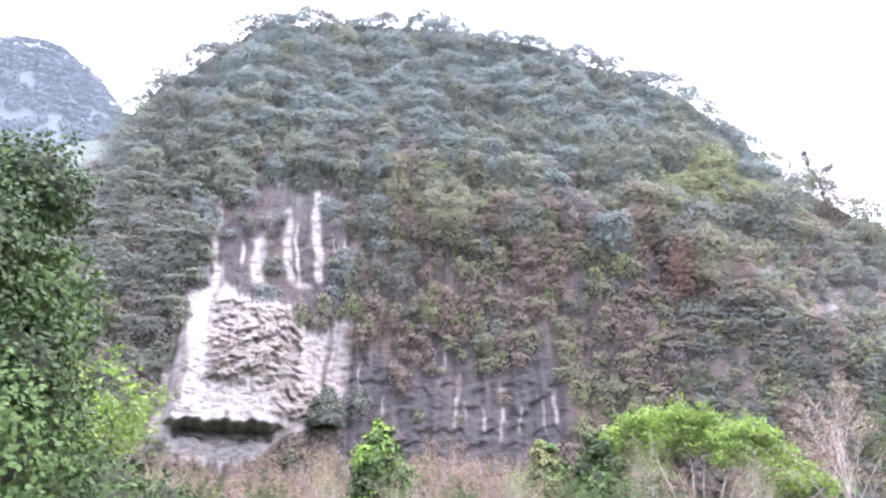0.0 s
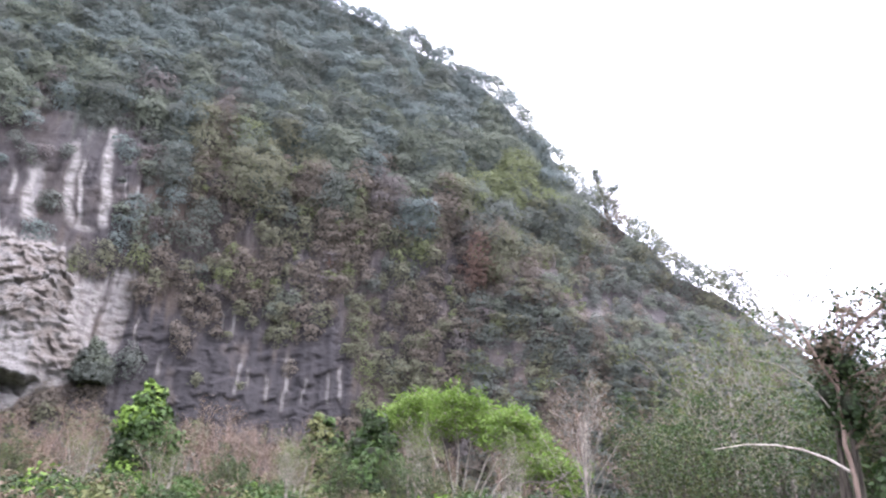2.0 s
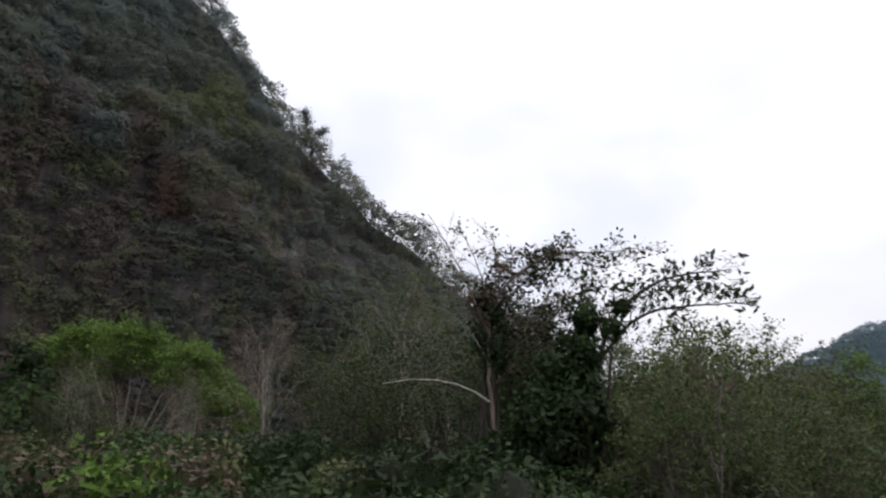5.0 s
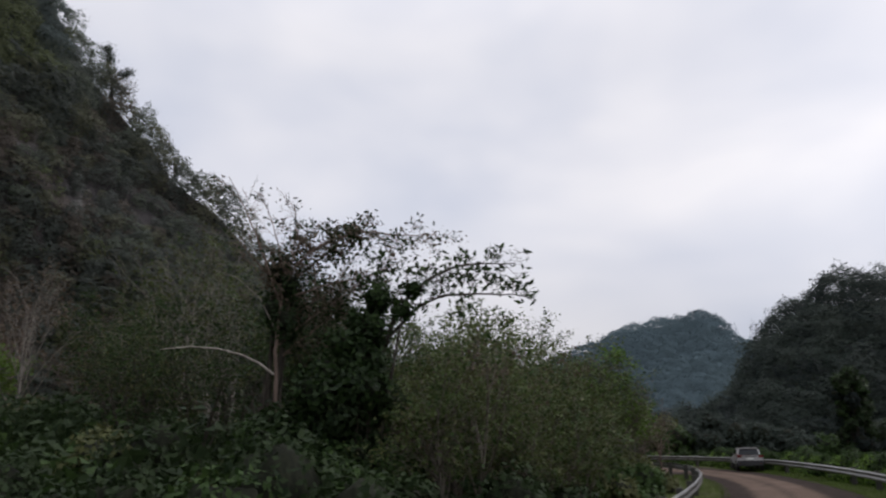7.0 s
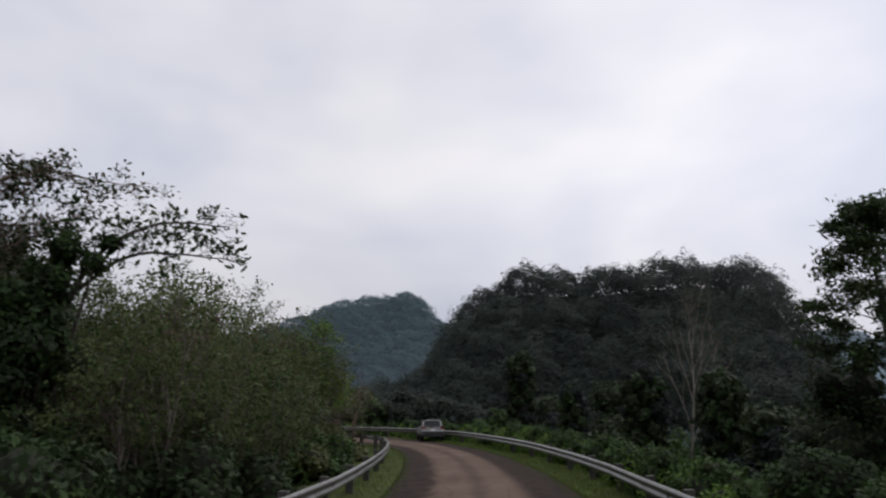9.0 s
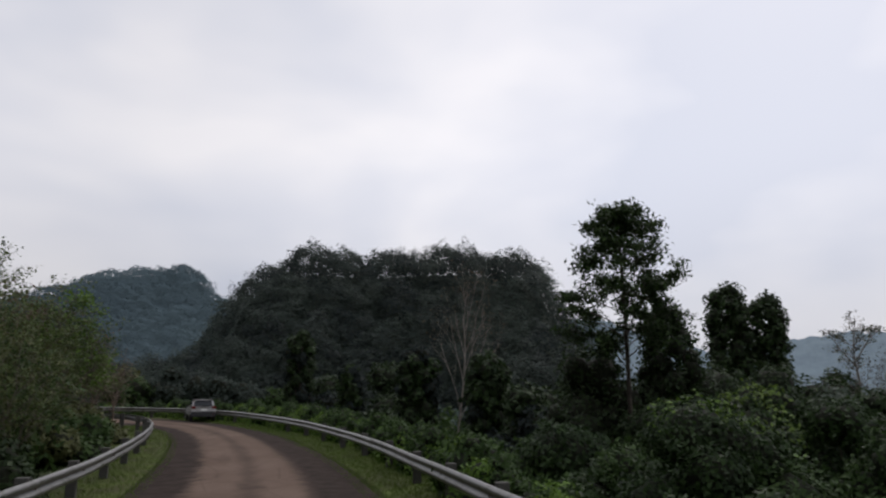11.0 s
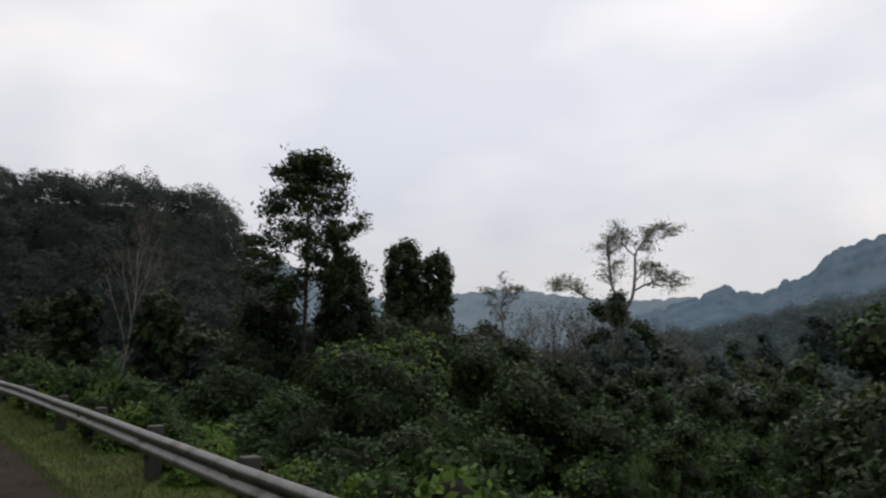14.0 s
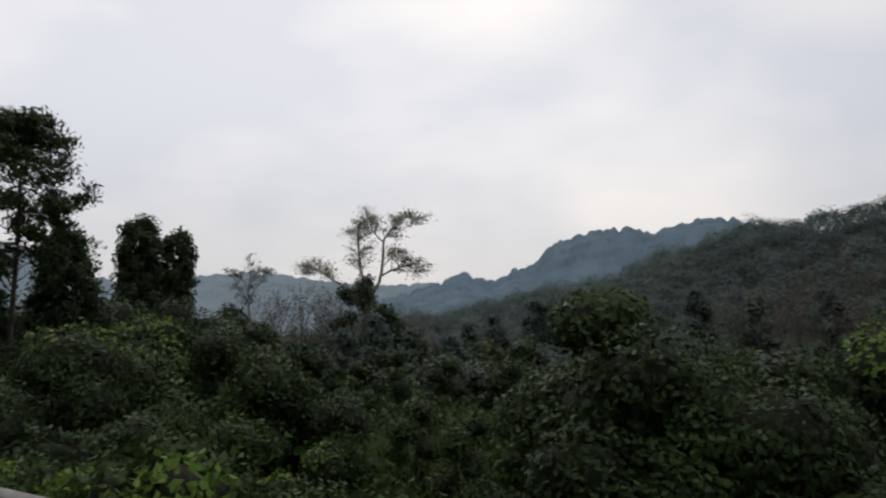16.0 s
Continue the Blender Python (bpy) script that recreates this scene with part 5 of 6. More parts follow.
part("bare_limb", wood_mesh("bare_limb", [([(0.0, -0.05, 5.4), (-0.35, -0.3, 6.2), (-0.8, -0.65, 6.7), (-1.3, -1.0, 6.9)], [0.022, 0.018, 0.013, 0.007], 5)], BARK_ASH), twiggy, "pale bare limb")
q = at(31.5, 16.8)
guided_tree(q, 42, [
    ([(0.2, 0, q[2] - 0.3), (0.5, 0.2, 2.6), (0.9, 0.2, 4.4), (1.5, 0, 5.7), (2.6, -0.2, 6.4), (4.1, -0.4, 6.5)], 0.11, 0.012, 0.5, 30, 0.9, 0.1),
    ([(0.9, 0.1, 4.6), (2.0, 0, 5.6), (3.2, -0.2, 5.75), (4.5, -0.3, 5.7)], 0.05, 0.01, 0.3, 16, 0.7, 0.1), ([(0.7, 0, 4.2), (0.5, 0.2, 5.6), (0.9, 0.2, 6.6)], 0.05, 0.01, 0.3, 14, 0.8, 0.1)],
    TWIGS, [LEAF_DARK, LEAF_DARK, LEAF_MID], 2, 0.19, 0.14, BARK_DARK, "leaning_tree", "leaning creeper-laden tree with dark hanging leaves", aspect=0.55, droop=0.5, thin=0.007, leaf_share=0.3)
drape = []
for k in range(52):
    z = 0.6 + 5.4 * (k / 52) ** 1.7
    near_side, far_edge = np.interp(z, [1.1, 3.3, 4.7, 6.0], [-2.8, -0.9, -0.25, 0.9]), np.interp(z, [1.1, 3.3, 4.7, 6.0], [1.5, 1.2, 1.1, 1.9])
    side, away, s_k = R.uniform(near_side, far_edge), R.uniform(-0.5, 0.4), np.interp(z, [0.6, 3.5, 6.0], [0.72, 0.45, 0.24]) * R.uniform(0.8, 1.15)
    b = radians(31.5)
    drape.append((side * math.cos(b) - away * math.sin(b), side * math.sin(b) + away * math.cos(b), z - q[2], s_k, s_k * R.uniform(0.75, 1.0)))
shrub(q, 43, drape, 26000, 0.17, [LEAF_VINE, LEAF_DARK, LEAF_MID, LEAF_FRESH, LEAF_RED], "dark creeper draped from the leaning tree down to the road", "creeper", category="creeper", weights=[0.5, 0.3, 0.2, 0.0, 0.0], loose=0.3, cap=2)
p = at(36.9, 17.9)
shrub(p, 44, [(0.25 * math.sin(2 * k) + 0.1, 0.2 * math.cos(k * 2), 4.9 + 0.3 * k - p[2], 0.28, 0.34) for k in range(7)], 2200, 0.14, [LEAF_DARK, LEAF_OLIVE, LEAF_BROWN], "dark creeper climbing the twiggy tree", "creeper", category="creeper", weights=[0.75, 0.1, 0.15], loose=0.8)
for az, r, el, w, n, mats, wt in [(35, 12.5, 1.2, 2.4, 8, [LEAF_DARK, LEAF_MID], [0.75, 0.25]), (30, 13.0, 0.5, 2.0, 8, [LEAF_DARK, LEAF_MID], [0.5, 0.5]), (42, 13, -1.5, 2.0, 7, [LEAF_DARK, LEAF_VINE], [0.6, 0.4]),
                                  (49, 13, -1.5, 1.8, 7, [LEAF_DARK, LEAF_VINE], [0.75, 0.25]), (21, 15.5, -1.5, 1.9, 7, [LEAF_DARK, LEAF_MID], [0.6, 0.4]), (15.5, 18, -2.2, 1.7, 7, [LEAF_DARK, LEAF_MID], [0.7, 0.3]),
                                  (56, 18, 0.6, 2.2, 7, [LEAF_DARK, LEAF_MID], [0.6, 0.4]), (64, 22, 0.6, 2.6, 7, [LEAF_MID, LEAF_DARK], [0.5, 0.5]), (72, 26, 1.0, 2.6, 7, [LEAF_DARK, LEAF_MID], [0.5, 0.5]),
                                  (80, 30, 1.4, 2.8, 8, [LEAF_DARK, LEAF_MID], [0.5, 0.5]), (90, 34, 1.8, 3.0, 8, [LEAF_MID, LEAF_OLIVE], [0.6, 0.4]), (98, 36, 2.4, 3.0, 8, [LEAF_MID, LEAF_OLIVE], [0.5, 0.5]),
                                  (12, 26, -0.8, 1.8, 7, [LEAF_OLIVE, LEAF_MID], [0.5, 0.5]), (9.5, 33, -0.2, 1.9, 7, [LEAF_MID, LEAF_OLIVE], [0.5, 0.5]), (46, 22, 3, 2.6, 7, [LEAF_OLIVE, LEAF_DARK], [0.5, 0.5]), (31, 22, 2, 2.4, 7, [LEAF_DARK, LEAF_OLIVE], [0.5, 0.5]), (24, 21, -0.4, 2.0, 7, [LEAF_DARK, LEAF_OLIVE], [0.6, 0.4]), (18, 25, -0.4, 2.0, 7, [LEAF_DARK, LEAF_OLIVE], [0.6, 0.4])]:
    p = at(az, r)
    shrub(p, int(az * 10 + 500), heap(R, w, max(rise_to(az, r, el, p), 0.8), n), 6500, 0.11 + r * 0.004, mats, "dark green roadside undergrowth bush", weights=wt, group="roadside bushes")

# ---- right of the road: the valley ----
p = at(-32.2, 28)
crown_top = 2 + 28 * math.tan(radians(15.1))
tall_limbs = [([(0, 0, p[2] - 0.4), (0.02, 0, crown_top - 5.0), (-0.02, 0.05, crown_top - 2.5), (0.0, 0, crown_top - 0.3)], 0.105, 0.025, 0.86, 8, 0.7, 0.3)]
for k in range(29):
    f = (k + R.uniform(0.2, 0.8)) / 29
    down, a = 0.25 + 5.45 * f, 2.4 * k + R.uniform(-0.3, 0.3)
    reach = float(np.interp(down, [0.3, 0.8, 1.5, 2.4, 3.4, 4.4, 5.7], [0.25, 0.85, 1.45, 1.8, 2.2, 2.3, 1.6])) * R.uniform(0.75, 1.05)
    sx, dy, z = math.cos(a) * reach, math.sin(a) * reach, crown_top - down
    tall_limbs.append(([(0, 0, z - 0.75), (0.4 * sx, 0.4 * dy, z - 0.35), (0.8 * sx, 0.8 * dy, z), (sx, dy, z + 0.1)], 0.024, 0.008, 0.35, 7, 0.75, 0.1))
guided_tree(p, 52, tall_limbs, SPRAYS, [LEAF_DARK, LEAF_DARK, LEAF_MID], 5, 0.25, 0.19, BARK_DARK, "tall_tree", "tall dark broadleaf tree with layered drooping leaves", aspect=0.34, droop=0.45, thin=0.012, flat=0.5)
p = at(-36.0, 31)
tip = rise_to(-36.0, 31, 7.2, p)
cone = []
for k in range(60):
    f = (k + 0.5) / 60
    w, a = 0.3 + 3.0 * (1 - f) ** 0.8, 2.4 * k
    cone.append((math.cos(a) * w * 0.75 - 0.5 * f, math.sin(a) * w * 0.75, max(f * tip - 0.2, 0.3), 0.36 + 0.5 * (1 - f), 0.45 + 0.4 * (1 - f)))
shrub(p, 52, cone, 14000, 0.2, [LEAF_DARK, LEAF_VINE], "dark creeper-hung cone of foliage", "creeper_tree", category="tree", loose=0.35)
p = at(-29.4, 30)
shrub(p, 53, pillar(R, rise_to(-29.4, 30, 3.6, p), 4.2, 5), 7000, 0.2, [LEAF_DARK], "dark creeper-hung tree below the tall tree", "creeper_tree", category="tree", loose=0.25)
def blunt_column(rng, top, foot, width):
    """A dense tree, broad all the way up, with a knobbly rounded top."""
    out = []
    for k in range(46):
        z = foot + (top - foot) * (k + 0.5) / 46
        w = width * 0.5 * (1.0 if z < top - width * 0.45 else math.sqrt(max(1 - ((z - top + width * 0.45) / (width * 0.48)) ** 2, 0.05)))
        a, r = 2.4 * k, width * rng.uniform(0.15, 0.22)
        out.append((math.cos(a) * max(w - r, 0), math.sin(a) * max(w - r, 0), z - r * 0.5, r, r * rng.uniform(0.9, 1.3)))
    return out


p = at(-39.7, 108)
shrub(p, 54, blunt_column(R, rise_to(-39.7, 108, 8.3, p), 1.5, 6.8), 9000, 0.5, [LEAF_DARK, LEAF_VINE], "dark dense columnar tree, one of a pair", "columnar_tree", category="tree", group="pair of columnar trees", loose=0.25)
p = at(-42.4, 109)
shrub(p, 55, blunt_column(R, rise_to(-42.4, 109, 7.5, p), 1.5, 5.2), 7000, 0.5, [LEAF_DARK, LEAF_VINE], "dark dense columnar tree, one of a pair", "columnar_tree", category="tree", group="pair of columnar trees", loose=0.25)
p = at(-57.0, 120)
guided_tree(p, 56, [
    ([(0.2, 0, p[2] - 0.5), (0.1, 0, 3), (0.3, 0, 7.5), (0.0, 0, 10)], 0.55, 0.35, 1.0, 0, 1.0, 0),
    ([(0.0, 0, 9), (-1.2, 0.5, 12.5), (-1.8, 1, 17.5), (-2.0, 1, 20)], 0.3, 0.08, 0.3, 26, 3.2, 0.0),
    ([(0.3, 0, 7.5), (2.0, 0, 10.5), (2.6, 0, 15), (2.7, 0, 17.5), (3.8, 0, 19.5), (6.0, 0.5, 22.2)], 0.32, 0.07, 0.66, 16, 2.6, 0.0),
    ([(2.7, 0, 17.2), (1.2, -0.5, 18.6), (0.2, -0.6, 20.5), (0.0, -0.6, 22.6)], 0.14, 0.05, 0.35, 11, 1.9, 0.0), ([(5.0, 0.3, 21.2), (7.2, 0.2, 21.8), (9.0, 0, 21.0)], 0.1, 0.04, 0.2, 8, 2.0, 0.0),
    ([(0.0, 0, 8.0), (-3.5, 0.5, 9.3), (-6.5, 1, 11.2), (-9, 1, 12.6), (-10.6, 1.2, 12.2)], 0.2, 0.06, 0.4, 20, 2.6, 0.05), ([(2.3, 0, 11.5), (4.5, -0.5, 12.6), (7, -0.8, 13.4), (9.2, -1, 13.0)], 0.18, 0.06, 0.25, 18, 2.6, 0.05), ([(2.6, 0, 13.2), (4.2, 1, 14.8), (6.2, 1.5, 15.2)], 0.14, 0.05, 0.3, 10, 2.2, 0.05)],
    TWIGS, [LEAF_OLIVE, LEAF_BLUE, LEAF_WILLOW], 4, 0.30, 0.75, BARK_ASH, "tall_tree", "tall pale-trunked tree with thin flat layers of leaves", thin=0.05, flat=0.25)
shrub(p, 560, [(R.normal(0, 1.2) - 1.6 + 0.2 * k, R.normal(0, 1), 6.8 + 0.5 * k - p[2], 1.2 - 0.06 * k, 1.0) for k in range(8)], 2500, 0.42, [LEAF_DARK, LEAF_BLUE], "dark creeper bunched in the fork of the pale tree", "creeper", category="creeper", weights=[0.5, 0.5], loose=0.9)
q = at(-47.7, 128)
guided_tree(q, 57, [([(0, 0, q[2] - 0.4), (0.2, 0, 4), (-0.1, 0, 9), (0.6, 0, 14.6)], 0.28, 0.06, 0.45, 20, 2.6, 0.05), ([(0, 0, 7), (-2, 0, 10), (-3.2, 0, 12.6)], 0.14, 0.05, 0.4, 10, 2.0, 0.0), ([(0.1, 0, 8), (2, 0.5, 11), (3.2, 0.5, 12.8)], 0.14, 0.05, 0.4, 10, 2.0, 0.0)],
            TWIGS, [LEAF_GREY, LEAF_OLIVE, LEAF_BLUE], 1, 0.40, 0.5, BARK_ASH, "thin_tree", "thin half-bare pale tree in the valley", group="valley trees", thin=0.05, flat=0.3)
bare_b = tree(at(-52.5, 120), 58, 15, BARE, LEAF_GREY, 2, 0.3, 0.6, BARK, name="bare_tree", label="leafless grey-brown tree in the valley", group="valley trees", stems=2, spread=0.15, thin=0.035)
for az, r, el in [(-50.5, 122, 3.6), (-54.5, 118, 3.4), (-59.5, 122, 2.4), (-46, 112, 1.6), (-88, 130, 3.2), (-49, 118, 3.8), (-51.8, 112, 3.6), (-53.3, 125, 4.0), (-55.8, 110, 3.0), (-58.3, 115, 2.6), (-60.5, 120, 2.4), (-47, 105, 2.2), (-62, 118, 2.0), (-86, 120, 4.0), (-90, 110, 5.0), (-93, 115, 6.0), (-95.5, 100, 6.0), (-83, 130, 3.6)]:
    p = at(az, r)
    copy_thing(bare_b, spin(p, R.uniform(0, 360), rise_to(az, r, el, p) / 15))
for az, r, el, w in [(-55.7, 114, 4.6, 6.0), (-58.8, 112, 3.2, 8.0), (-46.8, 118, 2.6, 6.0)]:
    p = at(az, r)
    shrub(p, int(400 - az * 10), heap(R, w * 0.55, rise_to(az, r, el, p), 8), 4500, 0.5, [LEAF_DARK, LEAF_BLUE], "dark creeper-hung tree beside the pale tree", "creeper_tree", category="tree", weights=[0.7, 0.3], group="valley trees", loose=0.25)
p = at(-18.6, 64)
tree(p, 59, rise_to(-18.6, 64, 11.2, p), [(11, 0.32, 0.5, 0.14, 0.05, 0.25), (5, 0.45, 0.5, 0.12, 0.12, 0.25), (3, 0.5, 0.5, 0.08, 0.15, 0.2), (0, 0, 0, 0.05, 0.15, 0)], LEAF_BROWN, 2, 0.22, 0.4, BARK_ASH, name="bare_tree", label="tall leafless brown tree before the dark hill", radius=0.17, thin=0.016)
for az, r, el, w in [(-6.2, 66, 5.4, 3.0), (-10.2, 58, 2.6, 2.4), (-21.2, 52, 3.6, 3.6), (-15.6, 60, 4.2, 4.0), (-24.5, 46, 1.4, 3.2), (-1.0, 74, 2.5, 4.0), (2.5, 78, 3.4, 4.5), (5.5, 80, 3.0, 4.5), (-3.5, 72, 2.0, 3.6), (-9.0, 70, 2.0, 4.2), (-13.5, 75, 3.0, 4.4), (-22.5, 62, 2.6, 4.0), (8.0, 76, 2.5, 4.0)]:
    p = at(az, r)
    shrub(p, int(700 + az * 10), blunt_column(R, rise_to(az, r, el, p), 0.5, w) if az in (-6.2, -10.2, -21.2, -15.6) else heap(R, w * 0.9, rise_to(az, r, el, p), 8), 4200, 0.36, [LEAF_DARK, HILL_DARK, LEAF_VINE] if az < -4 else [LEAF_MID, HILL_MID, LEAF_OLIVE], "dark creeper-covered tree beyond the guardrail", "creeper_tree", category="tree", weights=[0.5, 0.3, 0.2], group="trees beyond the bend")


for az, r, el, w in [(-72.5, 130, 3.6, 8), (-70.8, 128, 3.2, 7), (-74.5, 125, 3.0, 7), (-65.5, 105, 1.4, 3.5), (-67.5, 100, 1.8, 5), (-64, 92, 0.5, 4.5), (-61, 84, 0.3, 5), (-58, 90, 1.8, 4.5), (-55.5, 92, 0.6, 4.0), (-63.5, 62, -1.4, 4),
                     (-66, 54, -2.0, 3.6), (-57, 58, -1.6, 3.4), (-53, 60, -0.6, 4.2), (-49, 62, 0.6, 4.5), (-45.5, 55, 1.2, 4.5), (-70, 70, 0.5, 5), (-79, 120, 3.0, 6), (-83, 125, 4.2, 6), (-87, 120, 3.6, 6), (-92, 115, 4.4, 6), (-96, 110, 4.0, 6), (-89.5, 30, 0.5, 4)]:
    p = at(az, r)
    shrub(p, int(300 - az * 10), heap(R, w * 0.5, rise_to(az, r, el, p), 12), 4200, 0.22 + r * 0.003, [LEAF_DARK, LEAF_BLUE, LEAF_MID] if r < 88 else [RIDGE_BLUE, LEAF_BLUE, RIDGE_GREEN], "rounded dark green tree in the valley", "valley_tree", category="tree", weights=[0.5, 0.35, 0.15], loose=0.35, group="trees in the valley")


def thicket(name, label, az, r, count, radius, leaves, size, mats, weights, seed, tall=0.8, top=None, far=False):
    """Canopy of bushes over the ground between two bearings and distances."""
    rng = np.random.default_rng(seed)
    out = []
    a = rng.uniform(az[0], az[1], count)
    d = np.sqrt(rng.uniform(r[0] ** 2, r[1] ** 2, count))
    x, y = -np.sin(np.radians(a)) * d, np.cos(np.radians(a)) * d
    gap = np.sqrt(((x[:, None] - MIDDLE[None, :, 0]) ** 2 + (y[:, None] - MIDDLE[None, :, 1]) ** 2).min(1))
    z = ground_z(x, y)
    for i in np.nonzero(gap > 6.5)[0]:
        q = rng.uniform(*radius)
        h = q * tall * rng.uniform(0.7, 1.4)
        if top is not None:
            h = min(h, max((d[i] * math.tan(radians(top)) + 2 - z[i]) * 0.6, 0.5))
        crown(rng, np.array([x[i], y[i], z[i] + h * 0.55]), q, h, leaves, size, int(rng.choice(len(mats), p=weights)), 5, 0.72, out=out, far=far)
    return tagged(new(name, mesh_of(name, out, mats)), label, "undergrowth", kind="stuff")


thicket("valley_canopy", "dark green trees and scrub filling the valley", (-104, -2), (60, 98), 260, (2.2, 4.2), 240, 0.55, [LEAF_DARK, LEAF_BLUE, LEAF_OLIVE, LEAF_MID], [0.4, 0.25, 0.15, 0.2], 61, 1.0, 0.6, True)
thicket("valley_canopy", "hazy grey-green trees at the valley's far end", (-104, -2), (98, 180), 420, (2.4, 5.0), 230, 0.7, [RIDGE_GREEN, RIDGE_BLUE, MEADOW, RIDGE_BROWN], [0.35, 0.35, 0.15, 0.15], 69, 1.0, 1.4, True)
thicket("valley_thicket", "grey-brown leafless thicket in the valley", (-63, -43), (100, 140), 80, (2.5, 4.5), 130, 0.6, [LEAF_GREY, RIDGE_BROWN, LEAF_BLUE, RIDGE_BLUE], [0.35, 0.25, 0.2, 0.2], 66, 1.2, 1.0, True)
thicket("valley_bushes", "dense dark green bushes below the embankment", (-104, -8), (24, 62), 230, (1.6, 3.2), 520, 0.25, [LEAF_DARK, LEAF_MID, LEAF_VINE], [0.35, 0.3, 0.35], 62, 1.0, -4.4, True)
thicket("valley_undergrowth", "low mid-green undergrowth between the valley bushes", (-104, -10), (18, 60), 420, (0.8, 1.6), 220, 0.2, [LEAF_MID, LEAF_FRESH, LEAF_DARK], [0.6, 0.15, 0.25], 67, 0.7, -5.5, True)
thicket("embankment_bushes", "tangled green bushes on the embankment", (-104, -15), (9.6, 22), 230, (0.6, 1.4), 520, 0.11, [LEAF_MID, LEAF_DARK, LEAF_VINE, LEAF_FRESH], [0.17, 0.36, 0.43, 0.04], 63, 0.8, -10.0)
thicket("left_undergrowth", "twiggy brown and pale olive undergrowth below the cliff", (58, 124), (18, 60), 300, (1.0, 2.3), 460, 0.17, [LEAF_OLIVE, LEAF_BROWN, LEAF_FRESH, LEAF_DARK, LEAF_MID], [0.10, 0.16, 0.05, 0.41, 0.28], 68, 1.2, 5.0, True)
thicket("left_undergrowth", "brown and green undergrowth below the roadside trees", (12, 60), (18, 60), 230, (1.0, 2.3), 300, 0.26, [LEAF_OLIVE, LEAF_BROWN, LEAF_MID, LEAF_DARK], [0.10, 0.06, 0.26, 0.58], 64, 1.2, 5.0, True)
thicket("left_undergrowth", "brown and olive thickets at the cliff's foot", (28, 124), (60, 146), 420, (1.8, 3.4), 200, 0.55, [LEAF_BROWN, LEAF_OLIVE, LEAF_GREY, LEAF_MID, LEAF_DARK], [0.3, 0.2, 0.2, 0.17, 0.13], 65, 0.9, 8.0, True)

for az, r, el, w in [(-34.2, 48, 3.0, 4.0), (-37.6, 58, 3.4, 4.5), (-41.0, 68, 3.2, 5.0), (-44.2, 72, 2.6, 5.0), (-31.0, 45, 2.4, 4.0), (-47.6, 66, 1.2, 4.0), (-27.4, 48, 2.0, 4.0)]:
    p = at(az, r)
    shrub(p, int(1200 - az * 10), heap(R, w, rise_to(az, r, el, p), 9), 6000, 0.32, [LEAF_DARK, LEAF_VINE], "dark creeper-covered tree in the valley", "creeper_tree", category="tree", weights=[0.5, 0.5], group="trees in the valley")
CREEPER, TALL_CREEPER, DRAPED = "dark rounded bush smothered in creeper", "tall creeper-covered bush with a yellow-green top", "broad creeper-draped bush with large dark leaves"
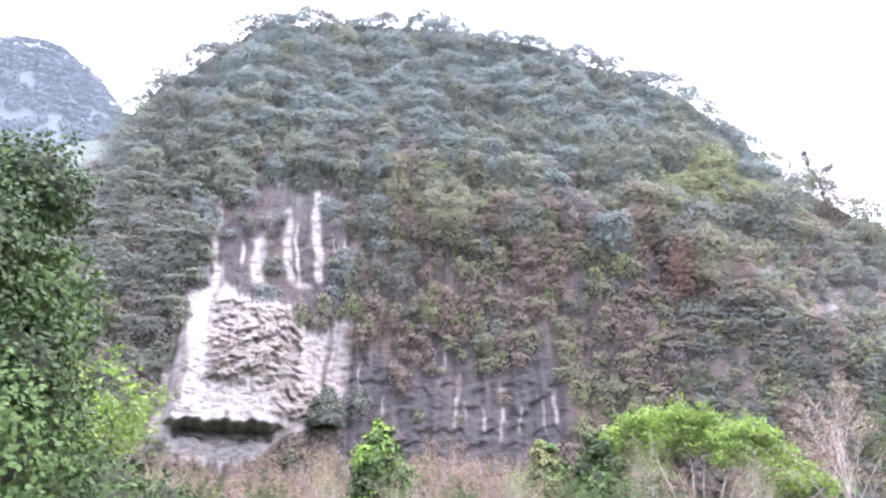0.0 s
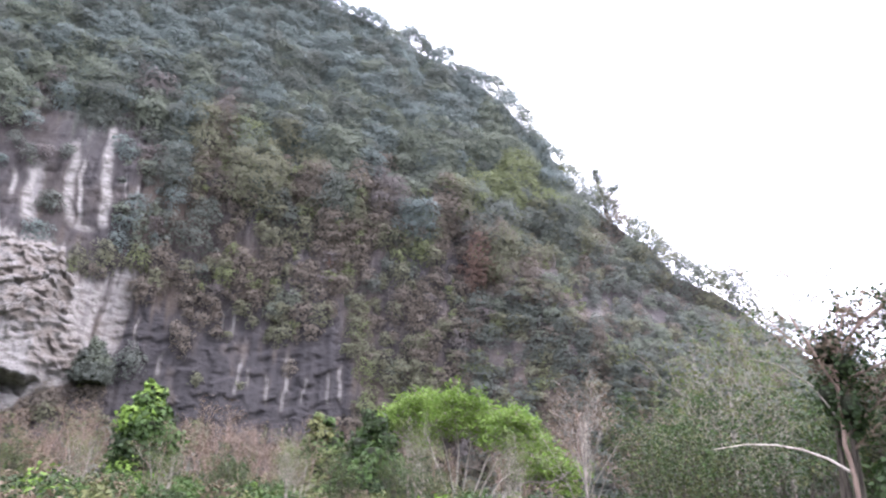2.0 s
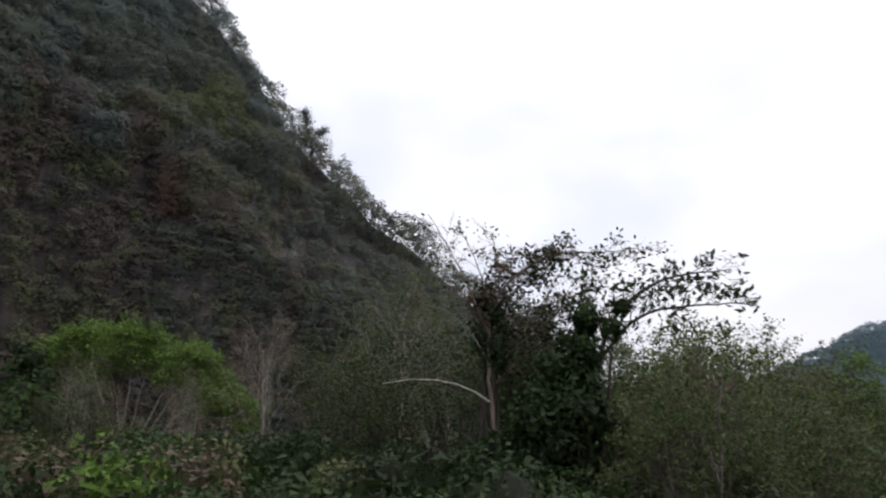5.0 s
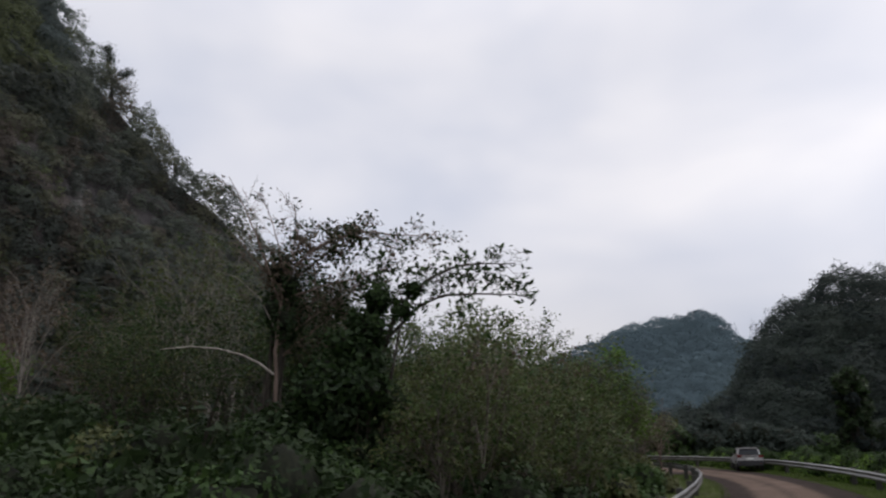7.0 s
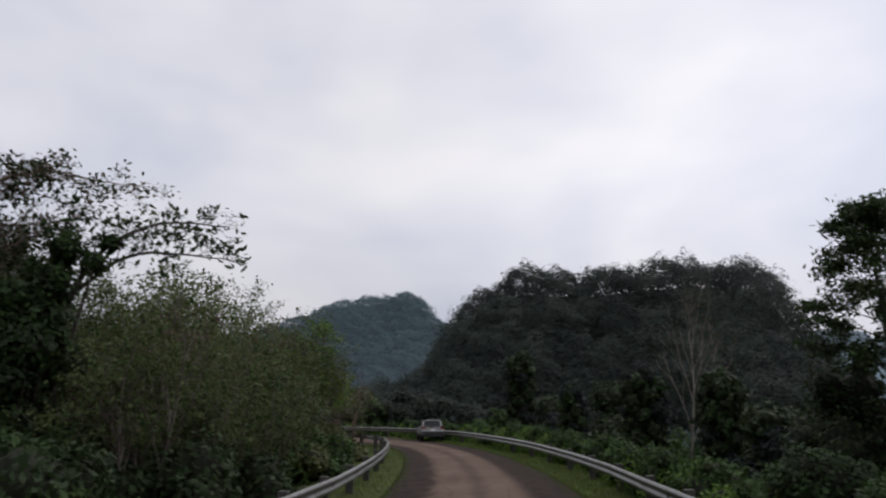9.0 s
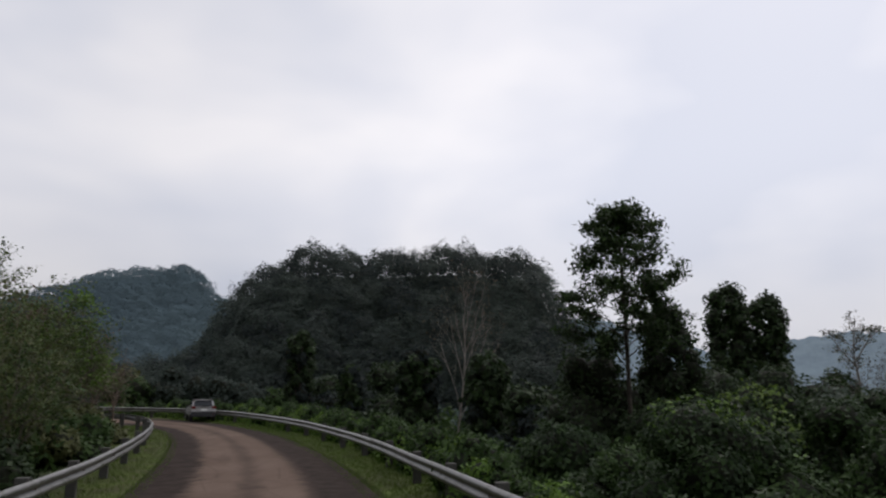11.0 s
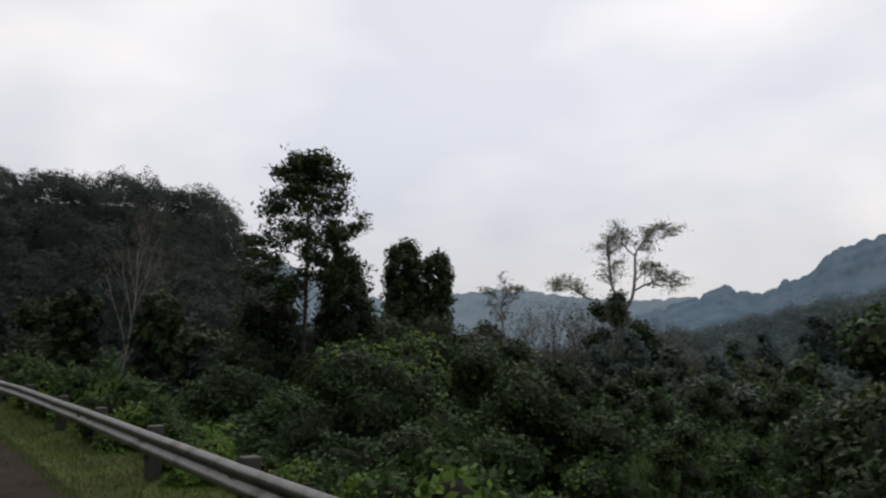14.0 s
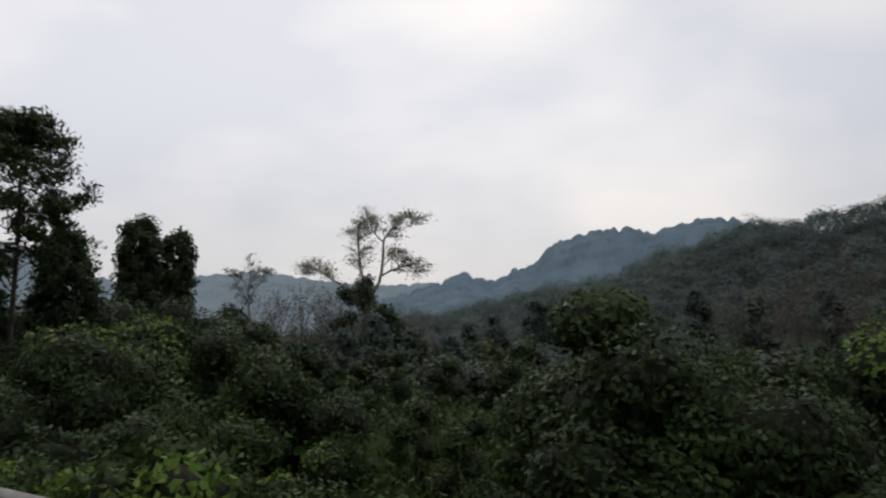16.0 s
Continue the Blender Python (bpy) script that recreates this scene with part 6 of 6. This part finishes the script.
for az, r, el, w, n, size, mats, wt, cap, label in [
        (-38.8, 15.2, -0.2, 2.0, 12, 0.105, [LEAF_VINE, LEAF_MID, LEAF_FRESH], [0.8, 0.2, 0], 2, "rounded bush smothered in creeper, fresh green top painted as if lit"), (-35.2, 16.8, -4.2, 1.6, 9, 0.11, [LEAF_VINE, LEAF_MID], [0.8, 0.2], 1, CREEPER), (-42.6, 15.6, -4.2, 1.5, 9, 0.11, [LEAF_VINE, LEAF_MID], [0.8, 0.2], 1, CREEPER), (-39.5, 12.6, -7.0, 1.7, 9, 0.10, [LEAF_VINE, LEAF_MID], [0.85, 0.15], None, CREEPER),
        (-41.5, 27, 3.0, 2.0, 12, 0.17, [LEAF_VINE, LEAF_MID, LEAF_LIME], [0.8, 0.2, 0], 2, TALL_CREEPER), (-46.3, 27, 1.3, 2.0, 10, 0.17, [LEAF_VINE, LEAF_MID], [0.8, 0.2], None, CREEPER),
        (-31.8, 18.5, -4.0, 1.9, 10, 0.13, [LEAF_VINE, LEAF_MID], [0.7, 0.3], 1, CREEPER), (-27.5, 24, -1.6, 2.4, 10, 0.16, [LEAF_VINE, LEAF_MID], [0.7, 0.3], None, CREEPER), (-34, 26, 0.4, 2.2, 10, 0.17, [LEAF_VINE, LEAF_DARK], [0.6, 0.4], None, CREEPER),
        (-50.3, 24, -1.0, 2.1, 10, 0.15, [LEAF_VINE, LEAF_MID], [0.75, 0.25], 1, CREEPER), (-55, 24, -4.2, 1.7, 9, 0.15, [LEAF_VINE, LEAF_MID], [0.7, 0.3], 1, CREEPER), (-46.8, 17.5, -5.0, 1.6, 9, 0.13, [LEAF_VINE, LEAF_MID], [0.7, 0.3], 1, CREEPER),
        (-53.5, 16.5, -7.6, 1.5, 9, 0.12, [LEAF_VINE, LEAF_MID, LEAF_FRESH], [0.6, 0.4, 0], 2, CREEPER), (-59.5, 38, 0.0, 1.3, 9, 0.2, [LEAF_VINE], [1.0], None, "dark upright bush in the valley"), (-68.4, 36, -0.9, 1.4, 9, 0.19, [LEAF_VINE, LEAF_DARK], [0.7, 0.3], None, "dark upright bush in the valley"),
        (-61.6, 26, -4.9, 1.15, 9, 0.15, [LEAF_DARK, LEAF_MID], [0.5, 0.5], 1, "low rounded green bush in the valley"), (-65.9, 22, -6.1, 1.2, 9, 0.14, [LEAF_VINE, LEAF_MID], [0.6, 0.4], 1, "low rounded green bush in the valley"), (-56.8, 33, -3.4, 1.5, 9, 0.17, [LEAF_VINE, LEAF_MID], [0.7, 0.3], None, CREEPER),
        (-71.5, 26, -2.5, 1.5, 9, 0.16, [LEAF_VINE, LEAF_MID], [0.6, 0.4], 1, CREEPER), (-63.5, 48, -1.6, 1.8, 9, 0.22, [LEAF_DARK, LEAF_MID], [0.6, 0.4], 1, CREEPER),
        (-76.8, 13.0, 4.8, 1.7, 15, 0.125, [LEAF_VINE, LEAF_MID, LEAF_MID], [0.9, 0.1, 0], 2, "tall creeper-draped bush with large dark leaves"), (-80.5, 12.5, 1.8, 2.0, 14, 0.125, [LEAF_VINE, LEAF_MID], [0.9, 0.1], None, DRAPED), (-73.8, 13.2, 0.0, 1.4, 10, 0.125, [LEAF_VINE, LEAF_MID], [0.9, 0.1], None, DRAPED),
        (-86.0, 12.5, -1.6, 2.2, 14, 0.125, [LEAF_VINE, LEAF_MID], [0.9, 0.1], None, DRAPED), (-79, 11.2, -6.0, 2.2, 12, 0.125, [LEAF_VINE, LEAF_MID], [0.9, 0.1], None, DRAPED), (-92, 12.5, -3.6, 2.0, 12, 0.125, [LEAF_VINE, LEAF_MID], [0.9, 0.1], None, DRAPED),
        (-97, 20, 1.6, 2.2, 12, 0.18, [LEAF_MID, LEAF_DARK, LEAF_FRESH], [0.6, 0.4, 0], 2, "bright green creeper-draped bush")]:
    p = at(az, r)
    shrub(p, int(900 - az * 10), heap(R, w, max(rise_to(az, r, el, p), 1.0), n), 22000, size * 1.12, mats, label, "creeper_bush", weights=wt, group="creeper-covered bushes", jitter=0.34, cap=cap)

# low plants just behind the outer rail
LEAF_GOLD = leaf_material("leaf_turning_yellow", (0.16, 0.13, 0.03), (0.30, 0.22, 0.06), through_light=0.3)
weed_kinds = []
for k, (w, h, size, mats, wt, label) in enumerate([
        (0.75, 1.1, 0.12, [LEAF_FRESH, LEAF_MID], [0.6, 0.4], "bright green weeds growing behind the guardrail"), (0.9, 1.3, 0.13, [LEAF_FRESH, LEAF_MID], [0.65, 0.35], "bright green weeds growing behind the guardrail"),
        (0.7, 0.9, 0.11, [LEAF_FRESH, LEAF_MID, LEAF_GOLD], [0.45, 0.4, 0.15], "green weeds with yellowing leaves behind the guardrail"), (0.5, 0.75, 0.11, [LEAF_MID, LEAF_GOLD, LEAF_RED], [0.5, 0.3, 0.2], "low weeds with yellow and rust leaves behind the guardrail")]):
    weed_kinds.append(shrub((0, 0, -9 - k), 1500 + k, heap(R, w, h, 8), 2600, size, mats, label, "weeds", weights=wt, category="weeds", group="weeds along the guardrail", loose=0.2))


def beside_rail(k, off):
    q = RAIL_R[k] + np.array([MID_T[k][1], -MID_T[k][0]]) * off
    return (q[0], q[1], float(ground_z(q[0], q[1])[0]) - 0.05)


used = set()
for k in range(29, 124, 2):
    kind = 3 if 30 <= k < 38 and k % 4 == 1 else 2 if k < 46 and k % 4 == 3 else int(R.integers(0, 2))
    place, size = beside_rail(k, R.uniform(0.75, 1.15) if k < 50 else R.uniform(0.9, 1.7)), R.uniform(0.75, 0.9) if k < 36 else R.uniform(0.75, 0.95) if k < 46 else R.uniform(0.95, 1.3)
    if kind in used:
        copy_thing(weed_kinds[kind], spin(place, R.uniform(0, 360), size))
    else:
        weed_kinds[kind].matrix_basis = spin(place, R.uniform(0, 360), size)
        used.add(kind)
shrub(beside_rail(31, 1.5), 1520, heap(R, 0.26, 0.75, 4), 700, 0.11, [LEAF_PALE, LEAF_MID], "pale-leaved low plant behind the guardrail", "weeds", weights=[0.7, 0.3], category="weeds", group="weeds along the guardrail", loose=0.3)


# ---- short grass on the verges ----
def grass(name, label, u0, u1, rows, count, height, mat, seed):
    rng = np.random.default_rng(seed)
    i = rng.integers(rows[0], rows[1], count)
    f, u = rng.uniform(0, 1, (count, 1)), u0 + (u1 - u0) * rng.uniform(0, 1, (count, 1))
    a = RAIL_L[i] * (1 - f) + RAIL_L[i + 1] * f
    b = RAIL_R[i] * (1 - f) + RAIL_R[i + 1] * f
    q = a * (1 - u) + b * u
    base = np.stack([q[:, 0], q[:, 1], np.where((u[:, 0] > -0.2) & (u[:, 0] < 1.28), road_z(q[:, 0], q[:, 1]) - 0.02, ground_z(q[:, 0], q[:, 1]))], 1)
    ang = rng.uniform(0, 2 * math.pi, count)
    h = height * rng.uniform(0.5, 1.4, count)
    side = np.stack([np.cos(ang), np.sin(ang), np.zeros(count)], 1) * (h * 0.09)[:, None]
    tip = base + np.stack([rng.normal(0, 0.4, count) * h, rng.normal(0, 0.4, count) * h, h], 1)
    v = np.stack([base - side, base + side, tip], 1).reshape(-1, 3)
    ob = new(name, mesh_of(name, [(v, np.arange(3 * count).reshape(-1, 3), 0)], [mat]))
    return tagged(ob, label, "grass", kind="stuff")


grass("verge_grass", "short green grass beside the inner guardrail", -0.2, 0.125, (25, 100), 30000, 0.07, GRASS, 71)
grass("verge_grass", "sparse grass creeping over the road's soft edge", 0.11, 0.16, (25, 100), 2500, 0.06, GRASS, 75)
grass("verge_grass", "sparse grass creeping over the road's soft edge", 0.80, 0.86, (25, 110), 3500, 0.06, GRASS, 76)
grass("verge_grass", "short green grass beside the outer guardrail", 0.845, 1.13, (25, 110), 60000, 0.07, GRASS, 72)


def tall_grass(name, label, az, r, count, height, mat, seed):
    rng = np.random.default_rng(seed)
    a, d = np.radians(rng.normal(az, 2.2, count)), rng.normal(r, r * 0.09, count)
    x, y = -np.sin(a) * d, np.cos(a) * d
    base = np.stack([x, y, ground_z(x, y)], 1)
    h = height * rng.uniform(0.5, 1.3, count)
    ang = rng.uniform(0, 2 * math.pi, count)
    side = np.stack([np.cos(ang), np.sin(ang), np.zeros(count)], 1) * (h * 0.035)[:, None]
    tip = base + np.stack([rng.normal(0, 0.3, count) * h, rng.normal(0, 0.3, count) * h, h], 1)
    v = np.stack([base - side, base + side, tip], 1).reshape(-1, 3)
    return tagged(new(name, mesh_of(name, [(v, np.arange(3 * count).reshape(-1, 3), 0)], [mat])), label, "grass", kind="stuff")


tall_grass("tall_grass", "tall pale green grass between the valley bushes", -59.5, 36, 5000, 1.7, TALL_GRASS, 73)
tall_grass("tall_grass", "tall pale green grass between the valley bushes", -65.5, 40, 4000, 1.7, TALL_GRASS, 74)
tall_grass("tall_grass", "tall pale green grass between the valley bushes", -57.5, 30, 4000, 1.8, TALL_GRASS, 77)
tall_grass("tall_grass", "tall pale green grass between the valley bushes", -71.5, 46, 4000, 1.8, TALL_GRASS, 78)


# ---- guardrails ----
def beam_section(flip):
    """Profile of a W-beam: (out, up)."""
    prof = [(0.0, -0.155), (0.02, -0.157), (0.07, -0.125), (0.083, -0.105), (0.083, -0.07), (0.065, -0.05), (0.012, -0.014), (0.012, 0.014), (0.065, 0.05), (0.083, 0.07), (0.083, 0.1), (0.07, 0.125), (0.02, 0.157), (0.0, 0.155)]
    return [(o * flip, u) for o, u in prof]


def along(line, gap, start):
    d = np.concatenate([[0], np.cumsum(np.linalg.norm(np.diff(line, axis=0), axis=1))])
    s = np.arange(start, d[-1] - 0.2, gap)
    return np.stack([np.interp(s, d, line[:, 0]), np.interp(s, d, line[:, 1])], 1)


def guardrail(line, flip, label, gap, start, height=0.72):
    ob = thing("guardrail", (0, 0, 0), label, "guardrail", "guardrails")
    posts = along(line, gap, start)
    tan = unit(np.gradient(posts, axis=0))
    section = beam_section(flip)
    bm = bmesh.new()
    bmesh.ops.create_cube(bm, size=1.0, matrix=Matrix.LocRotScale((0, 0, 0.32), None, (0.17, 0.2, 0.92)))
    bmesh.ops.bevel(bm, geom=bm.edges[:], offset=0.012, segments=1, affect="EDGES")
    post_me = bpy.data.meshes.new("post")
    bm.to_mesh(post_me), bm.free()
    post_me.materials.append(POST)
    bm = bmesh.new()
    bmesh.ops.create_cone(bm, cap_ends=True, segments=6, radius1=0.02, radius2=0.016, depth=0.02, matrix=Matrix.Rotation(math.pi / 2, 4, "Y"))
    bolt_me = bpy.data.meshes.new("bolt")
    bm.to_mesh(bolt_me), bm.free()
    bolt_me.materials.append(BOLT)
    for i, (q, t) in enumerate(zip(posts, tan)):
        n = np.array([t[1], -t[0]]) * -flip
        z = float(road_z(q[0], q[1]))
        turn = math.atan2(t[1], t[0])
        po = part("post", post_me, ob)
        po.matrix_basis = Matrix.Translation((q[0] + n[0] * 0.17, q[1] + n[1] * 0.17, z - 0.02)) @ Matrix.Rotation(turn, 4, "Z")
        if i + 1 < len(posts):
            r = posts[i + 1]
            k = 5
            pts = []
            for f in np.linspace(-0.02, 1.02, k):
                c = q * (1 - f) + r * f
                tt = unit(t * (1 - f) + tan[i + 1] * f)
                m = np.array([tt[1], -tt[0]]) * 1.0
                lap = 0.006 * (1 if f > 0.5 else 0)
                pts += [(c[0] + m[0] * (o + lap * flip), c[1] + m[1] * (o + lap * flip), float(road_z(c[0], c[1])) + height - 0.155 + u) for o, u in section]
            me = mesh_of("beam", [(np.array(pts), grid_faces(k, len(section)), 0)], [STEEL])
            be = part("beam", me, ob)
            bo = part("bolt", bolt_me, be)
            bo.matrix_basis = Matrix.Translation((q[0] - n[0] * 0.045, q[1] - n[1] * 0.045, z + height - 0.155)) @ Matrix.Rotation(turn + math.pi / 2, 4, "Z")
    return ob


guardrail(RAIL_R, -1, "grey galvanised steel guardrail on the outer side of the bend", 3.5, 1.55)
guardrail(RAIL_L, 1, "grey galvanised steel guardrail on the inner side of the bend", 3.5, 1.2)


# ---- the car ahead ----
def box(bm, x, y, z, sx, sy, sz, bevel=0.03, taper=None):
    g = bmesh.ops.create_cube(bm, size=1.0, matrix=Matrix.LocRotScale((x, y, z), None, (sx, sy, sz)))["verts"]
    if taper:
        for v in g:
            if v.co.z > z:
                v.co.x = x + (v.co.x - x) * taper[0]
                v.co.y = y + (v.co.y - y) * taper[1] + taper[2]
    if bevel:
        e = list({e for v in g for e in v.link_edges})
        bmesh.ops.bevel(bm, geom=e, offset=bevel, segments=2, affect="EDGES")


def solid(name, mat, parent, *boxes, label=""):
    bm = bmesh.new()
    for b in boxes:
        box(bm, *b)
    me = bpy.data.meshes.new(name)
    bm.to_mesh(me), bm.free()
    me.materials.append(mat)
    return part(name, me, parent, label)


def car(place, heading):
    ob = thing("car", place, "silver sport utility car stopped on the road", "car")
    solid("body", PAINT, ob, (0, 0, 0.72, 1.78, 4.6, 0.62, 0.10, (0.96, 0.985, 0)), (0, -0.35, 1.31, 1.62, 2.9, 0.56, 0.10, (0.84, 0.80, -0.05)), (0, 1.55, 0.98, 1.66, 1.4, 0.16, 0.07, (0.92, 0.9, -0.05)))
    solid("rear_window", DARK_GLASS, ob, (0, -1.765, 1.32, 1.36, 0.06, 0.40, 0.02, (0.86, 1, 0.13)))
    for s in (-1, 1):
        solid("side_window", DARK_GLASS, ob, (s * 0.775, -0.35, 1.33, 0.05, 2.3, 0.34, 0.015, (1, 0.82, -0.04)))
        solid("tail_lamp", TAIL, ob, (s * 0.72, -2.28, 1.0, 0.34, 0.08, 0.17, 0.03), label="red tail lamp")
        solid("roof_rail", TRIM, ob, (s * 0.62, -0.35, 1.62, 0.05, 1.9, 0.05, 0.015))
        solid("mirror", TRIM, ob, (s * 0.93, 0.85, 1.12, 0.18, 0.1, 0.15, 0.03))
        solid("reflector", TAIL, ob, (s * 0.68, -2.36, 0.52, 0.16, 0.03, 0.05, 0.01))
        for y in (-1.38, 1.42):
            bm = bmesh.new()
            turn = Matrix.Rotation(math.pi / 2, 4, "Y")
            bmesh.ops.create_cone(bm, cap_ends=True, segments=28, radius1=0.37, radius2=0.37, depth=0.24, matrix=turn)
            bmesh.ops.bevel(bm, geom=[e for e in bm.edges if e.calc_face_angle(0) > 1], offset=0.04, segments=2, affect="EDGES")
            me = bpy.data.meshes.new("tyre")
            bm.to_mesh(me), bm.free()
            me.materials.append(RUBBER)
            wheel = part("wheel", me, ob, "black tyre on an alloy rim")
            wheel.location = (s * 0.80, y, 0.37)
            bm = bmesh.new()
            bmesh.ops.create_cone(bm, cap_ends=True, segments=20, radius1=0.23, radius2=0.2, depth=0.26, matrix=turn)
            me = bpy.data.meshes.new("rim")
            bm.to_mesh(me), bm.free()
            me.materials.append(STEEL)
            part("rim", me, wheel)
    solid("rear_bumper", TRIM, ob, (0, -2.29, 0.52, 1.76, 0.17, 0.38, 0.05))
    solid("tailgate_trim", STEEL, ob, (0, -2.31, 0.98, 1.0, 0.05, 0.05, 0.01))
    solid("number_plate", WHITE, ob, (0, -2.33, 0.84, 0.44, 0.03, 0.13, 0.008))
    solid("spoiler", PAINT, ob, (0, -1.72, 1.58, 1.3, 0.32, 0.05, 0.02))
    ob.matrix_basis = Matrix.Translation(place) @ Matrix.Rotation(radians(heading), 4, "Z") @ Matrix.Scale(0.88, 4)
    return ob


CAR_X, CAR_Y = -0.93, 51.6
car((CAR_X, CAR_Y, float(road_z(CAR_X, CAR_Y)) + 0.012), 7)
